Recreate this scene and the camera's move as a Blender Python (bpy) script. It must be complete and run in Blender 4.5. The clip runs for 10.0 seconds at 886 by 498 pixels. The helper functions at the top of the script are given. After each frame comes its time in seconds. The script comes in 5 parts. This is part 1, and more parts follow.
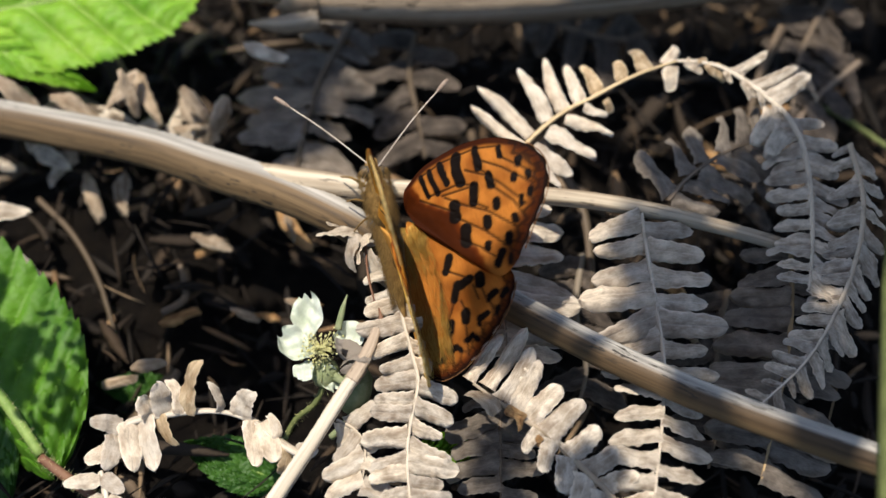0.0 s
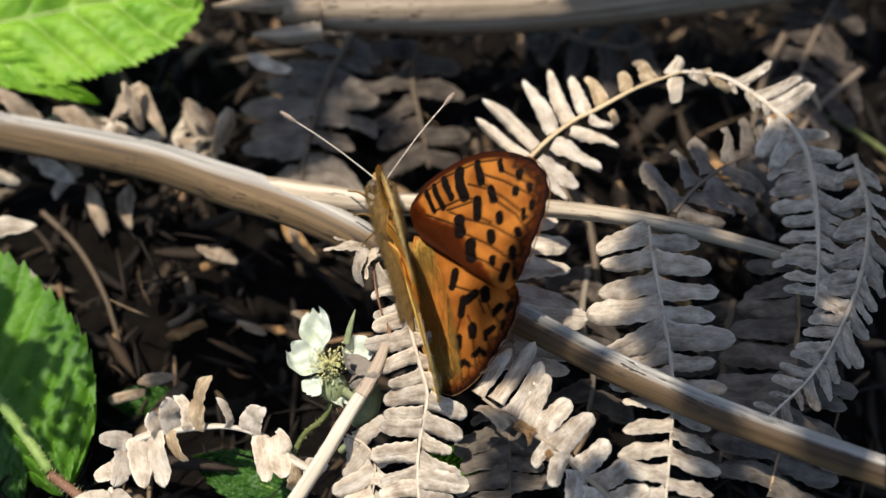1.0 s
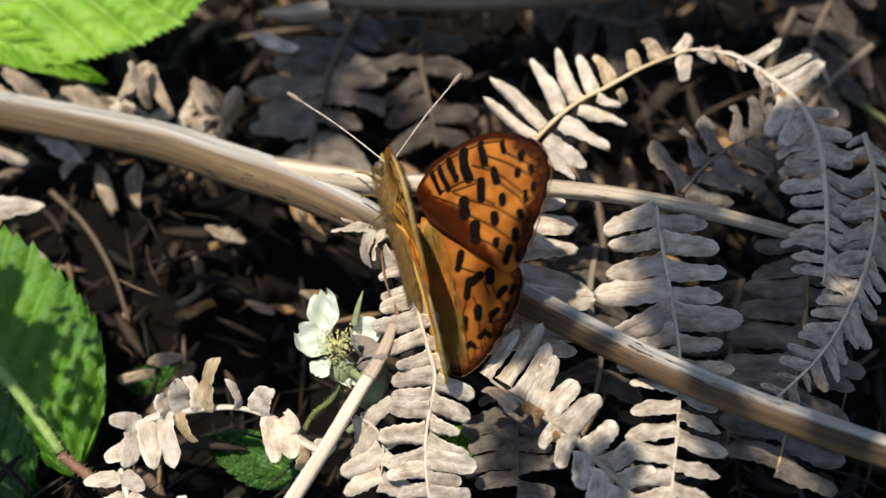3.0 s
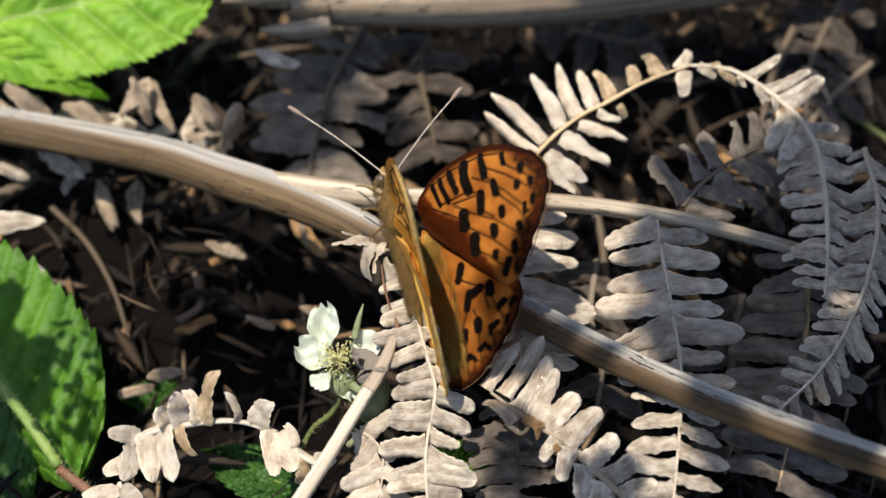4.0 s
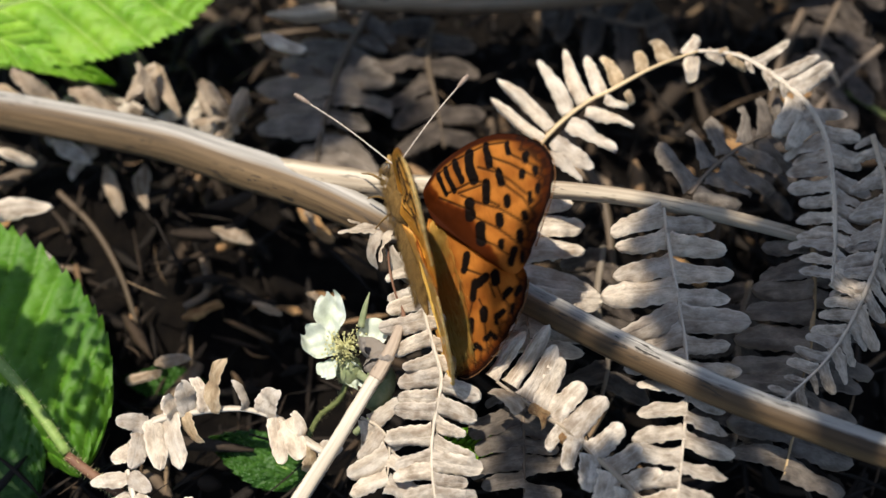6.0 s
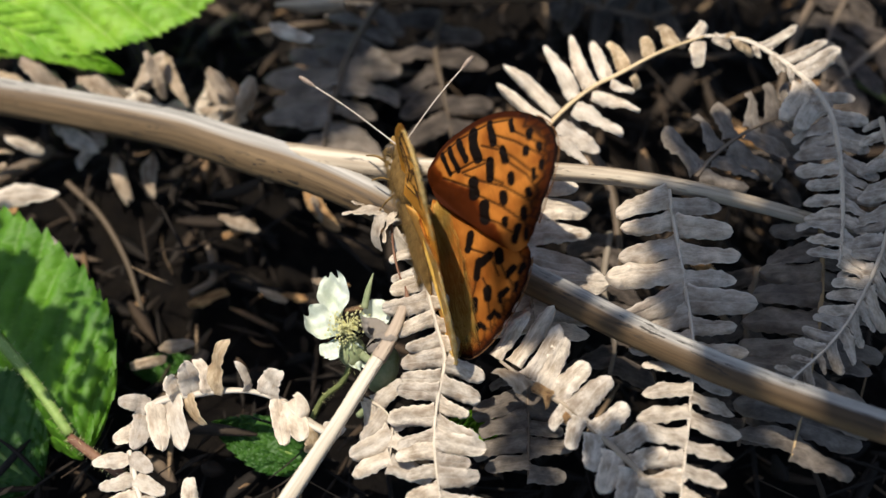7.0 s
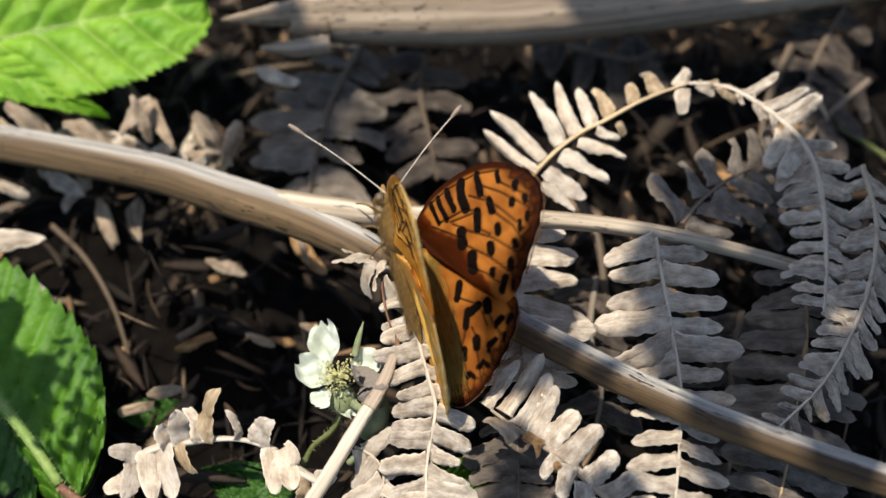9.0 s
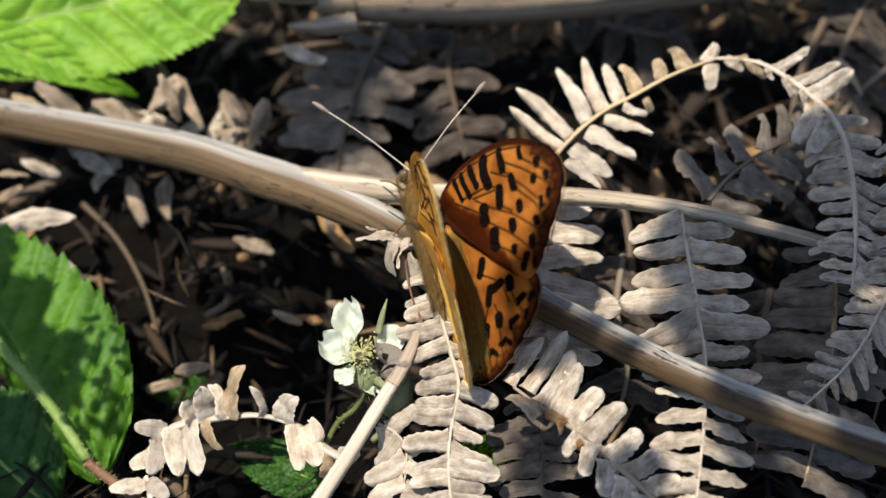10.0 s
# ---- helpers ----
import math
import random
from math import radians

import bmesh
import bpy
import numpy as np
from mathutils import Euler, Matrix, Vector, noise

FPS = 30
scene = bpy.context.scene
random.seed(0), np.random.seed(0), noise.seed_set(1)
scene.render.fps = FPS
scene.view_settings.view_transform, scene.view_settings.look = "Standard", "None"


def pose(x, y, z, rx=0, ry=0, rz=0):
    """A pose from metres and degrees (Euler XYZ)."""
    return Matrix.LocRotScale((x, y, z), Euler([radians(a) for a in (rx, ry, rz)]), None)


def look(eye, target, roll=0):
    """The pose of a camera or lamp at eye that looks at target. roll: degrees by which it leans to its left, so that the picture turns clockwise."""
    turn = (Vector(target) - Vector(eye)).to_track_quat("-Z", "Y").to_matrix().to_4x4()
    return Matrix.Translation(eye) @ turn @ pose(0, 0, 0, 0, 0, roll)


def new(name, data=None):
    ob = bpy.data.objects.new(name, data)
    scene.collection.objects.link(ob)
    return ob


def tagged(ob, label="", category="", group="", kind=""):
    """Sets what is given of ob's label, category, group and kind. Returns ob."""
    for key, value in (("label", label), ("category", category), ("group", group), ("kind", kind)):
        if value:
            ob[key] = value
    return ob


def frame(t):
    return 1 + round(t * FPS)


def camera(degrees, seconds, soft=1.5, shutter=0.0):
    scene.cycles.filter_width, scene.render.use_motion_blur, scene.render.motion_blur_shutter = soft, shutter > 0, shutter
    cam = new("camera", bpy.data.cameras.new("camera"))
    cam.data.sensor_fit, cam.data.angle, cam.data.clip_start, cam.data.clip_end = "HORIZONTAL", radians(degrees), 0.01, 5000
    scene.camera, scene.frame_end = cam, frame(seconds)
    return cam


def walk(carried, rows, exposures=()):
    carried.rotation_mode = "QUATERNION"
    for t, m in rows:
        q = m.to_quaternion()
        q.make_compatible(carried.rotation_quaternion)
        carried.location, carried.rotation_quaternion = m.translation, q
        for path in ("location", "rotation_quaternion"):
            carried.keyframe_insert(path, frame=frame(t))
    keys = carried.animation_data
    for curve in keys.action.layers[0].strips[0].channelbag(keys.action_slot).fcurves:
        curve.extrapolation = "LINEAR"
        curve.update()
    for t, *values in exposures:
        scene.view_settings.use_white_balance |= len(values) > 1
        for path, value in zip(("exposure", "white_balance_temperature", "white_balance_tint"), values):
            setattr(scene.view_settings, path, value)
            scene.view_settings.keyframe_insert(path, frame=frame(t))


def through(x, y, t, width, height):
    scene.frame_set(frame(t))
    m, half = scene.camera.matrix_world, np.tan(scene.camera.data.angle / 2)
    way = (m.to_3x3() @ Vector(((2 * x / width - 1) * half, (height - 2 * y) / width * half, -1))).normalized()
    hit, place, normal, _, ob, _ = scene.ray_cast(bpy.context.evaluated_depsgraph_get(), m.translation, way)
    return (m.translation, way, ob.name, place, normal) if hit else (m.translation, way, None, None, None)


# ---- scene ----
# ---- camera ----
cam = camera(36.0, 10.0, soft=1.5)
PATH = [
    (0.0, pose(0.00070, -0.12435, 0.19326, 31.508, -0.959, 0.076)),
    (0.5, pose(0.00077, -0.12239, 0.19475, 31.484, -0.909, -0.028)),
    (1.0, pose(-0.00253, -0.12084, 0.19572, 30.995, -1.209, -0.491)),
    (1.5, pose(-0.00347, -0.12103, 0.19530, 30.556, -1.364, -0.589)),
    (2.0, pose(-0.00081, -0.11590, 0.19758, 28.465, -0.745, -0.362)),
    (3.5, pose(-0.00197, -0.11965, 0.19687, 30.030, -0.666, -0.356)),
    (4.0, pose(-0.00161, -0.12112, 0.19537, 30.864, -0.668, -0.287)),
    (4.5, pose(0.00000, -0.12188, 0.19505, 32.000, 0.000, 0.000)),
    (5.0, pose(0.00062, -0.12137, 0.19536, 31.642, -0.219, 0.042)),
    (5.5, pose(-0.00211, -0.11506, 0.19922, 28.789, -0.459, -0.237)),
    (7.0, pose(0.00230, -0.12561, 0.19149, 31.100, 0.549, 0.497)),
    (7.5, pose(0.00186, -0.11793, 0.19597, 28.491, 1.061, 0.184)),
    (8.0, pose(0.00044, -0.12222, 0.19399, 30.070, 1.242, 0.564)),
    (8.5, pose(-0.00403, -0.12273, 0.19477, 31.441, 0.022, -0.197)),
    (9.0, pose(-0.00218, -0.12084, 0.19620, 31.434, -0.753, -0.430)),
    (9.5, pose(-0.00029, -0.12298, 0.19559, 31.706, -0.690, -0.280)),
    (10.0, pose(0.00241, -0.12121, 0.19532, 30.680, 1.157, 0.632)),
]
walk(cam, PATH)
cam.data.dof.use_dof, cam.data.dof.focus_distance, cam.data.dof.aperture_fstop = True, 0.217, 10.5

# ---- light ----
SUN_FROM = Vector((-0.24, 0.13, 0.96)).normalized()
elevation = math.asin(SUN_FROM.z)
world = bpy.data.worlds.new("sky")
scene.world = world
world.use_nodes = True
wt = world.node_tree
sky = wt.nodes.new("ShaderNodeTexSky")
sky.sky_type, sky.sun_disc = "NISHITA", False
sky.sun_elevation, sky.sun_rotation = elevation, math.atan2(SUN_FROM.x, SUN_FROM.y)
wt.links.new(sky.outputs[0], wt.nodes["Background"].inputs[0])
wt.nodes["Background"].inputs[1].default_value = 0.115
lamp = bpy.data.lights.new("sun", "SUN")
lamp.energy, lamp.angle, lamp.color = 5.0, radians(0.5), (1.0, 0.93, 0.82)
new("sun", lamp).matrix_world = look(SUN_FROM, (0, 0, 0))
scene.view_settings.exposure = 0.57


# ---- materials ----
class Net:
    """A node material under construction."""

    def __init__(self, name, roughness=0.6, specular=0.3):
        self.mat = bpy.data.materials.new(name)
        self.mat.use_nodes = True
        self.t = self.mat.node_tree
        self.bsdf = self.t.nodes["Principled BSDF"]
        self.bsdf.inputs["Roughness"].default_value = roughness
        self.bsdf.inputs["Specular IOR Level"].default_value = specular

    def node(self, kind, **inputs):
        n = self.t.nodes.new(kind)
        for k, v in inputs.items():
            self.put(n, k.replace("_", " "), v)
        return n

    def put(self, n, key, v):
        if hasattr(v, "is_output"):
            self.t.links.new(v, n.inputs[key])
        else:
            n.inputs[key].default_value = v

    def coords(self, kind="Object"):
        return self.node("ShaderNodeTexCoord").outputs[kind]

    def scaled(self, vec, s):
        m = self.node("ShaderNodeMapping", Scale=s)
        self.put(m, "Vector", vec)
        return m.outputs[0]

    def noise(self, vec, scale, detail=4.0, rough=0.6):
        n = self.node("ShaderNodeTexNoise", Scale=scale, Detail=detail, Roughness=rough)
        self.put(n, "Vector", vec)
        return n.outputs["Fac"]

    def ramp(self, fac, *stops):
        n = self.node("ShaderNodeValToRGB")
        e = n.color_ramp.elements
        while len(e) < len(stops):
            e.new(0.5)
        for el, (p, c) in zip(e, stops):
            el.position = p
            el.color = (*c, 1) if len(c) == 3 else c
        self.put(n, "Fac", fac)
        return n.outputs["Color"]

    def mix(self, fac, a, b, mode="MIX"):
        n = self.t.nodes.new("ShaderNodeMix")
        n.data_type, n.blend_type = "RGBA", mode
        for k, v in ((0, fac), (6, a), (7, b)):
            if hasattr(v, "is_output"):
                self.t.links.new(v, n.inputs[k])
            else:
                n.inputs[k].default_value = (*v, 1) if k and len(v) == 3 else v
        return n.outputs[2]

    def math(self, op, a, b=0.5):
        n = self.t.nodes.new("ShaderNodeMath")
        n.operation = op
        self.put(n, 0, a)
        self.put(n, 1, b)
        return n.outputs[0]

    def color(self, c):
        self.put(self.bsdf, "Base Color", c)

    def bump(self, h, strength=0.5, distance=0.0003):
        n = self.node("ShaderNodeBump", Strength=strength, Distance=distance)
        self.put(n, "Height", h)
        self.put(self.bsdf, "Normal", n.outputs[0])

    def lucent(self, c, amount):
        """Lets light through a thin sheet."""
        tr = self.node("ShaderNodeBsdfTranslucent")
        self.put(tr, "Color", c)
        mx = self.node("ShaderNodeMixShader", Fac=amount)
        self.t.links.new(self.bsdf.outputs[0], mx.inputs[1])
        self.t.links.new(tr.outputs[0], mx.inputs[2])
        self.t.links.new(mx.outputs[0], self.t.nodes["Material Output"].inputs[0])

    def random(self):
        return self.node("ShaderNodeObjectInfo").outputs["Random"]

    def island(self):
        return self.node("ShaderNodeNewGeometry").outputs["Random Per Island"]

    def attr(self, name):
        n = self.t.nodes.new("ShaderNodeAttribute")
        n.attribute_name = name
        return n.outputs["Fac"]


def m_frond(name, dark, mid, light, lucent=0.22):
    n = Net(name, 0.58, 0.35)
    own = n.coords("Object")
    sep = n.node("ShaderNodeSeparateXYZ")
    n.put(sep, 0, own)
    shift = n.t.nodes.new("ShaderNodeVectorMath")
    shift.operation = "ADD"
    n.put(shift, 0, own)
    n.put(shift, 1, n.math("MULTIPLY", n.random(), 7.0))
    v = shift.outputs[0]
    big = n.noise(n.scaled(v, (1, 2.0, 1)), 2.6, 4, 0.65)
    fine = n.noise(n.scaled(v, (3, 12, 3)), 6.0, 5, 0.7)
    across = n.math("ABSOLUTE", sep.outputs[1])
    rib = n.ramp(n.math("ADD", across, n.math("MULTIPLY", fine, 0.012)), (0.006, (1, 1, 1)), (0.022, (0, 0, 0)))
    side = n.math("SINE", n.math("ADD", n.math("MULTIPLY", n.math("SUBTRACT", sep.outputs[0], n.math("MULTIPLY", across, 1.3)), 62.0), n.math("MULTIPLY", fine, 5.0)))
    base = n.ramp(big, (0.34, dark), (0.5, mid), (0.66, light))
    base = n.mix(n.math("MULTIPLY", n.ramp(n.noise(v, 9.0, 2), (0.56, (0, 0, 0)), (0.68, (1, 1, 1))), 0.16), base, tuple(0.7 * k for k in dark))
    base = n.mix(n.ramp(fine, (0.48, (0, 0, 0)), (0.72, (0.48, 0.48, 0.48))), base, tuple(0.7 * k for k in dark))
    base = n.mix(n.math("MULTIPLY", n.math("MAXIMUM", side, 0.0), 0.03), base, dark)
    base = n.mix(n.math("MULTIPLY", rib, 0.4), base, light)
    # Pale margins: light caught on the rolled edges, painted into the colour.
    base = n.mix(n.ramp(n.attr("margin"), (0.66, (0, 0, 0)), (1.0, (0.85, 0.85, 0.85))), base, tuple(1.08 * k for k in light))
    tone = n.ramp(n.random(), (0.0, (0.78, 0.74, 0.70)), (0.5, (1, 0.97, 0.92)), (1.0, (1.12, 1.05, 0.95)))
    base = n.mix(1.0, base, tone, "MULTIPLY")
    n.color(base)
    n.bump(n.math("ADD", n.math("ADD", fine, n.math("MULTIPLY", side, 0.035)), n.math("MULTIPLY", rib, -0.3)), 0.8, 0.0005)
    n.lucent(base, lucent)
    return n.mat


def m_stalk(name, pale, tan, dark, streak=1.0, bleached_lit=None):
    n = Net(name, 0.62, 0.22)
    uv = n.coords("UV")
    lines = n.noise(n.scaled(uv, (900, 22, 1)), 1.0, 4, 0.65)
    broad = n.noise(n.scaled(uv, (190, 4, 1)), 1.0, 3)
    flecks = n.noise(n.scaled(uv, (1500, 260, 1)), 1.0, 2)
    base = n.ramp(broad, (0.40, dark), (0.50, tan), (0.64, pale))
    base = n.mix(n.ramp(lines, (0.42, (0, 0, 0)), (0.66, (0.85, 0.85, 0.85))), base, dark)
    # Pale upper side: part weathering, part light from above put into the colour.
    if bleached_lit:
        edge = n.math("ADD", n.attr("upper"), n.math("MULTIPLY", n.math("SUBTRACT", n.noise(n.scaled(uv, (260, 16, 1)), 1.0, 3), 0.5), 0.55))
        rind = n.mix(n.ramp(lines, (0.38, (0, 0, 0)), (0.62, (1, 1, 1))), bleached_lit, tuple(0.52 * k for k in bleached_lit))
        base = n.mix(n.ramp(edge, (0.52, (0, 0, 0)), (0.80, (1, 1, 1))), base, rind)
    gate = n.ramp(n.noise(n.scaled(uv, (120, 25, 1)), 1.0, 2), (0.47, (0, 0, 0)), (0.58, (1, 1, 1)))
    spots = n.ramp(flecks, (0.575, (0, 0, 0)), (0.62, (1, 1, 1)))
    both = n.math("MULTIPLY", n.math("MULTIPLY", gate, spots), streak)
    base = n.mix(both, base, (0.02, 0.016, 0.012))
    n.color(base)
    n.bump(lines, 0.5, 0.0004)
    return n.mat


def m_plain(name, a, b, scale, roughness=0.7, lucent=0.0, bump=0.5, depth=0.0003, specular=0.3):
    n = Net(name, roughness, specular)
    v = n.coords("Object")
    big = n.noise(v, scale, 4)
    fine = n.noise(v, scale * 7, 4, 0.7)
    base = n.mix(n.math("MULTIPLY", fine, 0.5), n.ramp(big, (0.35, a), (0.65, b)), tuple(0.5 * k for k in a))
    n.color(base)
    n.bump(fine, bump, depth)
    if lucent:
        n.lucent(base, lucent)
    return n.mat


def m_leaf(name, dark, light, vein, lucent=0.45, through=(0.35, 0.6, 0.03)):
    n = Net(name, 0.5, 0.28)
    v = n.coords("Object")
    big = n.noise(v, 90.0, 3)
    fine = n.noise(v, 900.0, 4, 0.7)
    base = n.ramp(big, (0.3, dark), (0.7, light))
    base = n.mix(n.math("MULTIPLY", n.attr("vein"), 0.7), base, vein)
    base = n.mix(n.math("MULTIPLY", fine, 0.35), base, tuple(0.55 * k for k in dark))
    n.color(base)
    n.bump(fine, 0.6, 0.0003)
    glow = n.mix(n.math("MULTIPLY", fine, 0.5), through, tuple(0.6 * k for k in through))
    n.lucent(glow, lucent)
    return n.mat


def m_wing(name, ground, deep, mark, pale, lucent, through, streak=0.25):
    """Wing scales: attributes give the black marks, the pale cells and the dusky base with its painted shadow."""
    n = Net(name, 0.6, 0.08)
    v = n.coords("Object")
    fine = n.noise(v, 2500.0, 3, 0.7)
    big = n.noise(v, 250.0, 3)
    base = n.ramp(big, (0.3, deep), (0.7, ground))
    base = n.mix(n.attr("pale"), base, pale)
    base = n.mix(n.math("MULTIPLY", n.attr("dusk_shade"), 0.96), base, tuple(0.25 * k for k in deep))
    base = n.mix(n.math("MULTIPLY", fine, 0.3), base, tuple(0.6 * k for k in deep))
    rows = n.noise(n.scaled(v, (2.2, 0.45, 1)), 1300.0, 4, 0.7)
    base = n.mix(n.ramp(rows, (0.46, (0, 0, 0)), (0.66, (streak, streak, streak))), base, tuple(0.45 * k for k in deep))
    base = n.mix(n.attr("mark"), base, mark)
    n.color(base)
    n.bump(fine, 0.3, 0.0001)
    tint = n.mix(n.attr("mark"), n.mix(n.math("MULTIPLY", n.attr("dusk_shade"), 0.92), through, tuple(0.25 * k for k in deep)), mark)
    n.lucent(tint, lucent)
    return n.mat


M_FROND = m_frond("dead_frond_pale", (0.35, 0.275, 0.205), (0.58, 0.50, 0.405), (0.86, 0.79, 0.685))
M_FROND_GOLD = m_frond("dead_frond_golden", (0.42, 0.29, 0.16), (0.61, 0.46, 0.29), (0.82, 0.68, 0.47), 0.3)
M_FROND_CREAM = m_frond("dead_frond_cream", (0.54, 0.44, 0.34), (0.76, 0.68, 0.57), (0.90, 0.84, 0.75), 0.3)
M_FROND_TAN = m_frond("dead_frond_tan", (0.26, 0.185, 0.12), (0.42, 0.325, 0.23), (0.58, 0.48, 0.37))
# Greyer copy of the pale frond; some of its darkness is painted shade.
M_FROND_GREY_SHADE = m_frond("dead_frond_grey_shade", (0.30, 0.24, 0.185), (0.54, 0.465, 0.375), (0.74, 0.665, 0.565))
# Two darker copies of the frond material: shade put into the colour.
M_FROND_SHADE = m_frond("dead_frond_shade", (0.04, 0.031, 0.025), (0.08, 0.064, 0.052), (0.15, 0.122, 0.10))
M_FROND_HALFSHADE = m_frond("dead_frond_halfshade", (0.10, 0.082, 0.067), (0.18, 0.152, 0.126), (0.28, 0.243, 0.205))
M_STEM_DULL = m_plain("dull_green_stem", (0.085, 0.10, 0.03), (0.15, 0.17, 0.055), 500.0, 0.7, 0.1)
# Pale top and dark underside also carry the stalk's light and shade.
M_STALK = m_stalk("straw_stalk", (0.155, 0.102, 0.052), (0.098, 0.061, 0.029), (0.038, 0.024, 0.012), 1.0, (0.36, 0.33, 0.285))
M_STALK_GREY = m_stalk("grey_stalk", (0.56, 0.50, 0.41), (0.44, 0.37, 0.27), (0.19, 0.14, 0.09), 0.8)
# Darker straw colour that holds the shade of the upper end.
M_STRAW_SHADE = m_stalk("straw_shade", (0.50, 0.43, 0.34), (0.38, 0.30, 0.22), (0.18, 0.13, 0.09), 0.8)
M_RACHIS = m_stalk("rachis", (0.58, 0.52, 0.43), (0.48, 0.41, 0.32), (0.27, 0.21, 0.145), 0.3)
M_RACHIS_TAN = m_stalk("rachis_tan", (0.50, 0.38, 0.22), (0.39, 0.28, 0.15), (0.22, 0.145, 0.075), 0.4)
M_LOG = m_stalk("weathered_wood", (0.46, 0.39, 0.30), (0.34, 0.265, 0.185), (0.15, 0.11, 0.072), 0.8)
# Darker copy of the rachis material, with shade put into its colour.
M_RACHIS_SHADE = m_stalk("rachis_shade", (0.19, 0.155, 0.115), (0.14, 0.10, 0.07), (0.07, 0.05, 0.03), 0.3)
M_LEAF = m_leaf("bramble_leaf", (0.13, 0.33, 0.02), (0.37, 0.58, 0.055), (0.68, 0.82, 0.28), 0.5, (0.48, 0.78, 0.05))
M_LEAF_DEEP = m_leaf("bramble_leaf_deep", (0.032, 0.11, 0.008), (0.115, 0.265, 0.015), (0.23, 0.41, 0.065), 0.4, (0.36, 0.64, 0.03))
# Darker copy of the bramble leaf: shade put into its green.
M_LEAF_SHADE = m_leaf("bramble_leaf_shade", (0.015, 0.055, 0.006), (0.04, 0.11, 0.012), (0.08, 0.17, 0.03), 0.2, (0.1, 0.25, 0.02))
M_GREEN = m_plain("green_stalk", (0.16, 0.26, 0.05), (0.28, 0.38, 0.10), 400.0, 0.5, 0.15)
M_RED = m_plain("reddish_stalk", (0.13, 0.055, 0.03), (0.21, 0.11, 0.06), 400.0, 0.6)
M_PETAL = m_plain("petal", (0.66, 0.72, 0.56), (0.80, 0.83, 0.74), 300.0, 0.5, 0.35, 0.3)
M_STAMEN = m_plain("stamen", (0.62, 0.58, 0.22), (0.75, 0.72, 0.40), 800.0, 0.6, 0.2)
M_SEPAL = m_plain("sepal", (0.20, 0.24, 0.11), (0.32, 0.34, 0.19), 500.0, 0.7, 0.2)
M_WITHERED = m_plain("withered", (0.20, 0.165, 0.13), (0.36, 0.31, 0.26), 400.0, 0.7, 0.2)
M_FUR = m_plain("fur", (0.30, 0.165, 0.045), (0.44, 0.27, 0.08), 900.0, 0.85, 0.0, 0.9, 0.0004)
M_THORAX = m_plain("thorax", (0.17, 0.095, 0.025), (0.27, 0.155, 0.042), 900.0, 0.85, 0.0, 0.9, 0.0004)
M_EYE = m_plain("eye", (0.05, 0.035, 0.02), (0.09, 0.06, 0.03), 900.0, 0.25, specular=0.6)
M_ANTENNA = m_plain("antenna", (0.45, 0.36, 0.27), (0.72, 0.64, 0.54), 1800.0, 0.6)
M_CLUB = m_plain("antenna_club", (0.22, 0.15, 0.105), (0.36, 0.285, 0.23), 1800.0, 0.6)
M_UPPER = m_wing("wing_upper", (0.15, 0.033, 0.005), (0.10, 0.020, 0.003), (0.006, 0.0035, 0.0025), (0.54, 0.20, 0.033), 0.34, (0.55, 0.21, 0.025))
M_UNDER = m_wing("wing_under", (0.74, 0.41, 0.07), (0.60, 0.31, 0.045), (0.12, 0.06, 0.015), (0.92, 0.78, 0.45), 0.5, (1.0, 0.60, 0.10), 0.8)
M_UNDER_FORE = m_wing("forewing_under", (0.92, 0.42, 0.06), (0.80, 0.32, 0.04), (0.05, 0.014, 0.006), (0.95, 0.50, 0.10), 0.4, (1.0, 0.52, 0.07), 0.5)
M_WINGHAIR = m_plain("wing_hair", (0.82, 0.50, 0.085), (0.92, 0.64, 0.17), 900.0, 0.7, 0.5)
M_FRINGE_DARK = m_plain("wing_fringe_dark", (0.16, 0.07, 0.025), (0.30, 0.15, 0.06), 900.0, 0.8, 0.3)
M_RUST = m_frond("rusty_frond", (0.20, 0.10, 0.04), (0.40, 0.225, 0.095), (0.56, 0.36, 0.17))
# Gold copy of the fringe, with rim light put into its colour.
M_FRINGE_RIMLIT = m_plain("wing_fringe_rimlit", (0.72, 0.46, 0.14), (0.86, 0.66, 0.30), 900.0, 0.8, 0.4)


# ---- builders ----
def part(name, bm, material, parent=None, label="", crisp=False):
    """Links a bmesh, or a finished mesh, as one object under its thing."""
    if isinstance(bm, bpy.types.Mesh):
        me = bm
    else:
        me = bpy.data.meshes.new(name)
        bm.to_mesh(me)
        bm.free()
        me.polygons.foreach_set("use_smooth", [True] * len(me.polygons))
        if crisp:
            me.set_sharp_from_angle(angle=radians(50))
        me.materials.append(material)
    ob = new(name, me)
    ob.parent = parent
    if label:
        ob["label"] = label
    return ob


def thing(name, place, label, category, group="", kind=""):
    ob = new(name)
    ob.empty_display_size = 0.005
    ob.location = place
    return tagged(ob, label, category, group, kind)


def basis(origin, along, normal):
    """A pose whose x runs along and whose z lies near normal."""
    x = Vector(along).normalized()
    y = Vector(normal).cross(x).normalized()
    z = x.cross(y)
    m = Matrix((x, y, z)).transposed().to_4x4()
    m.translation = Vector(origin)
    return m


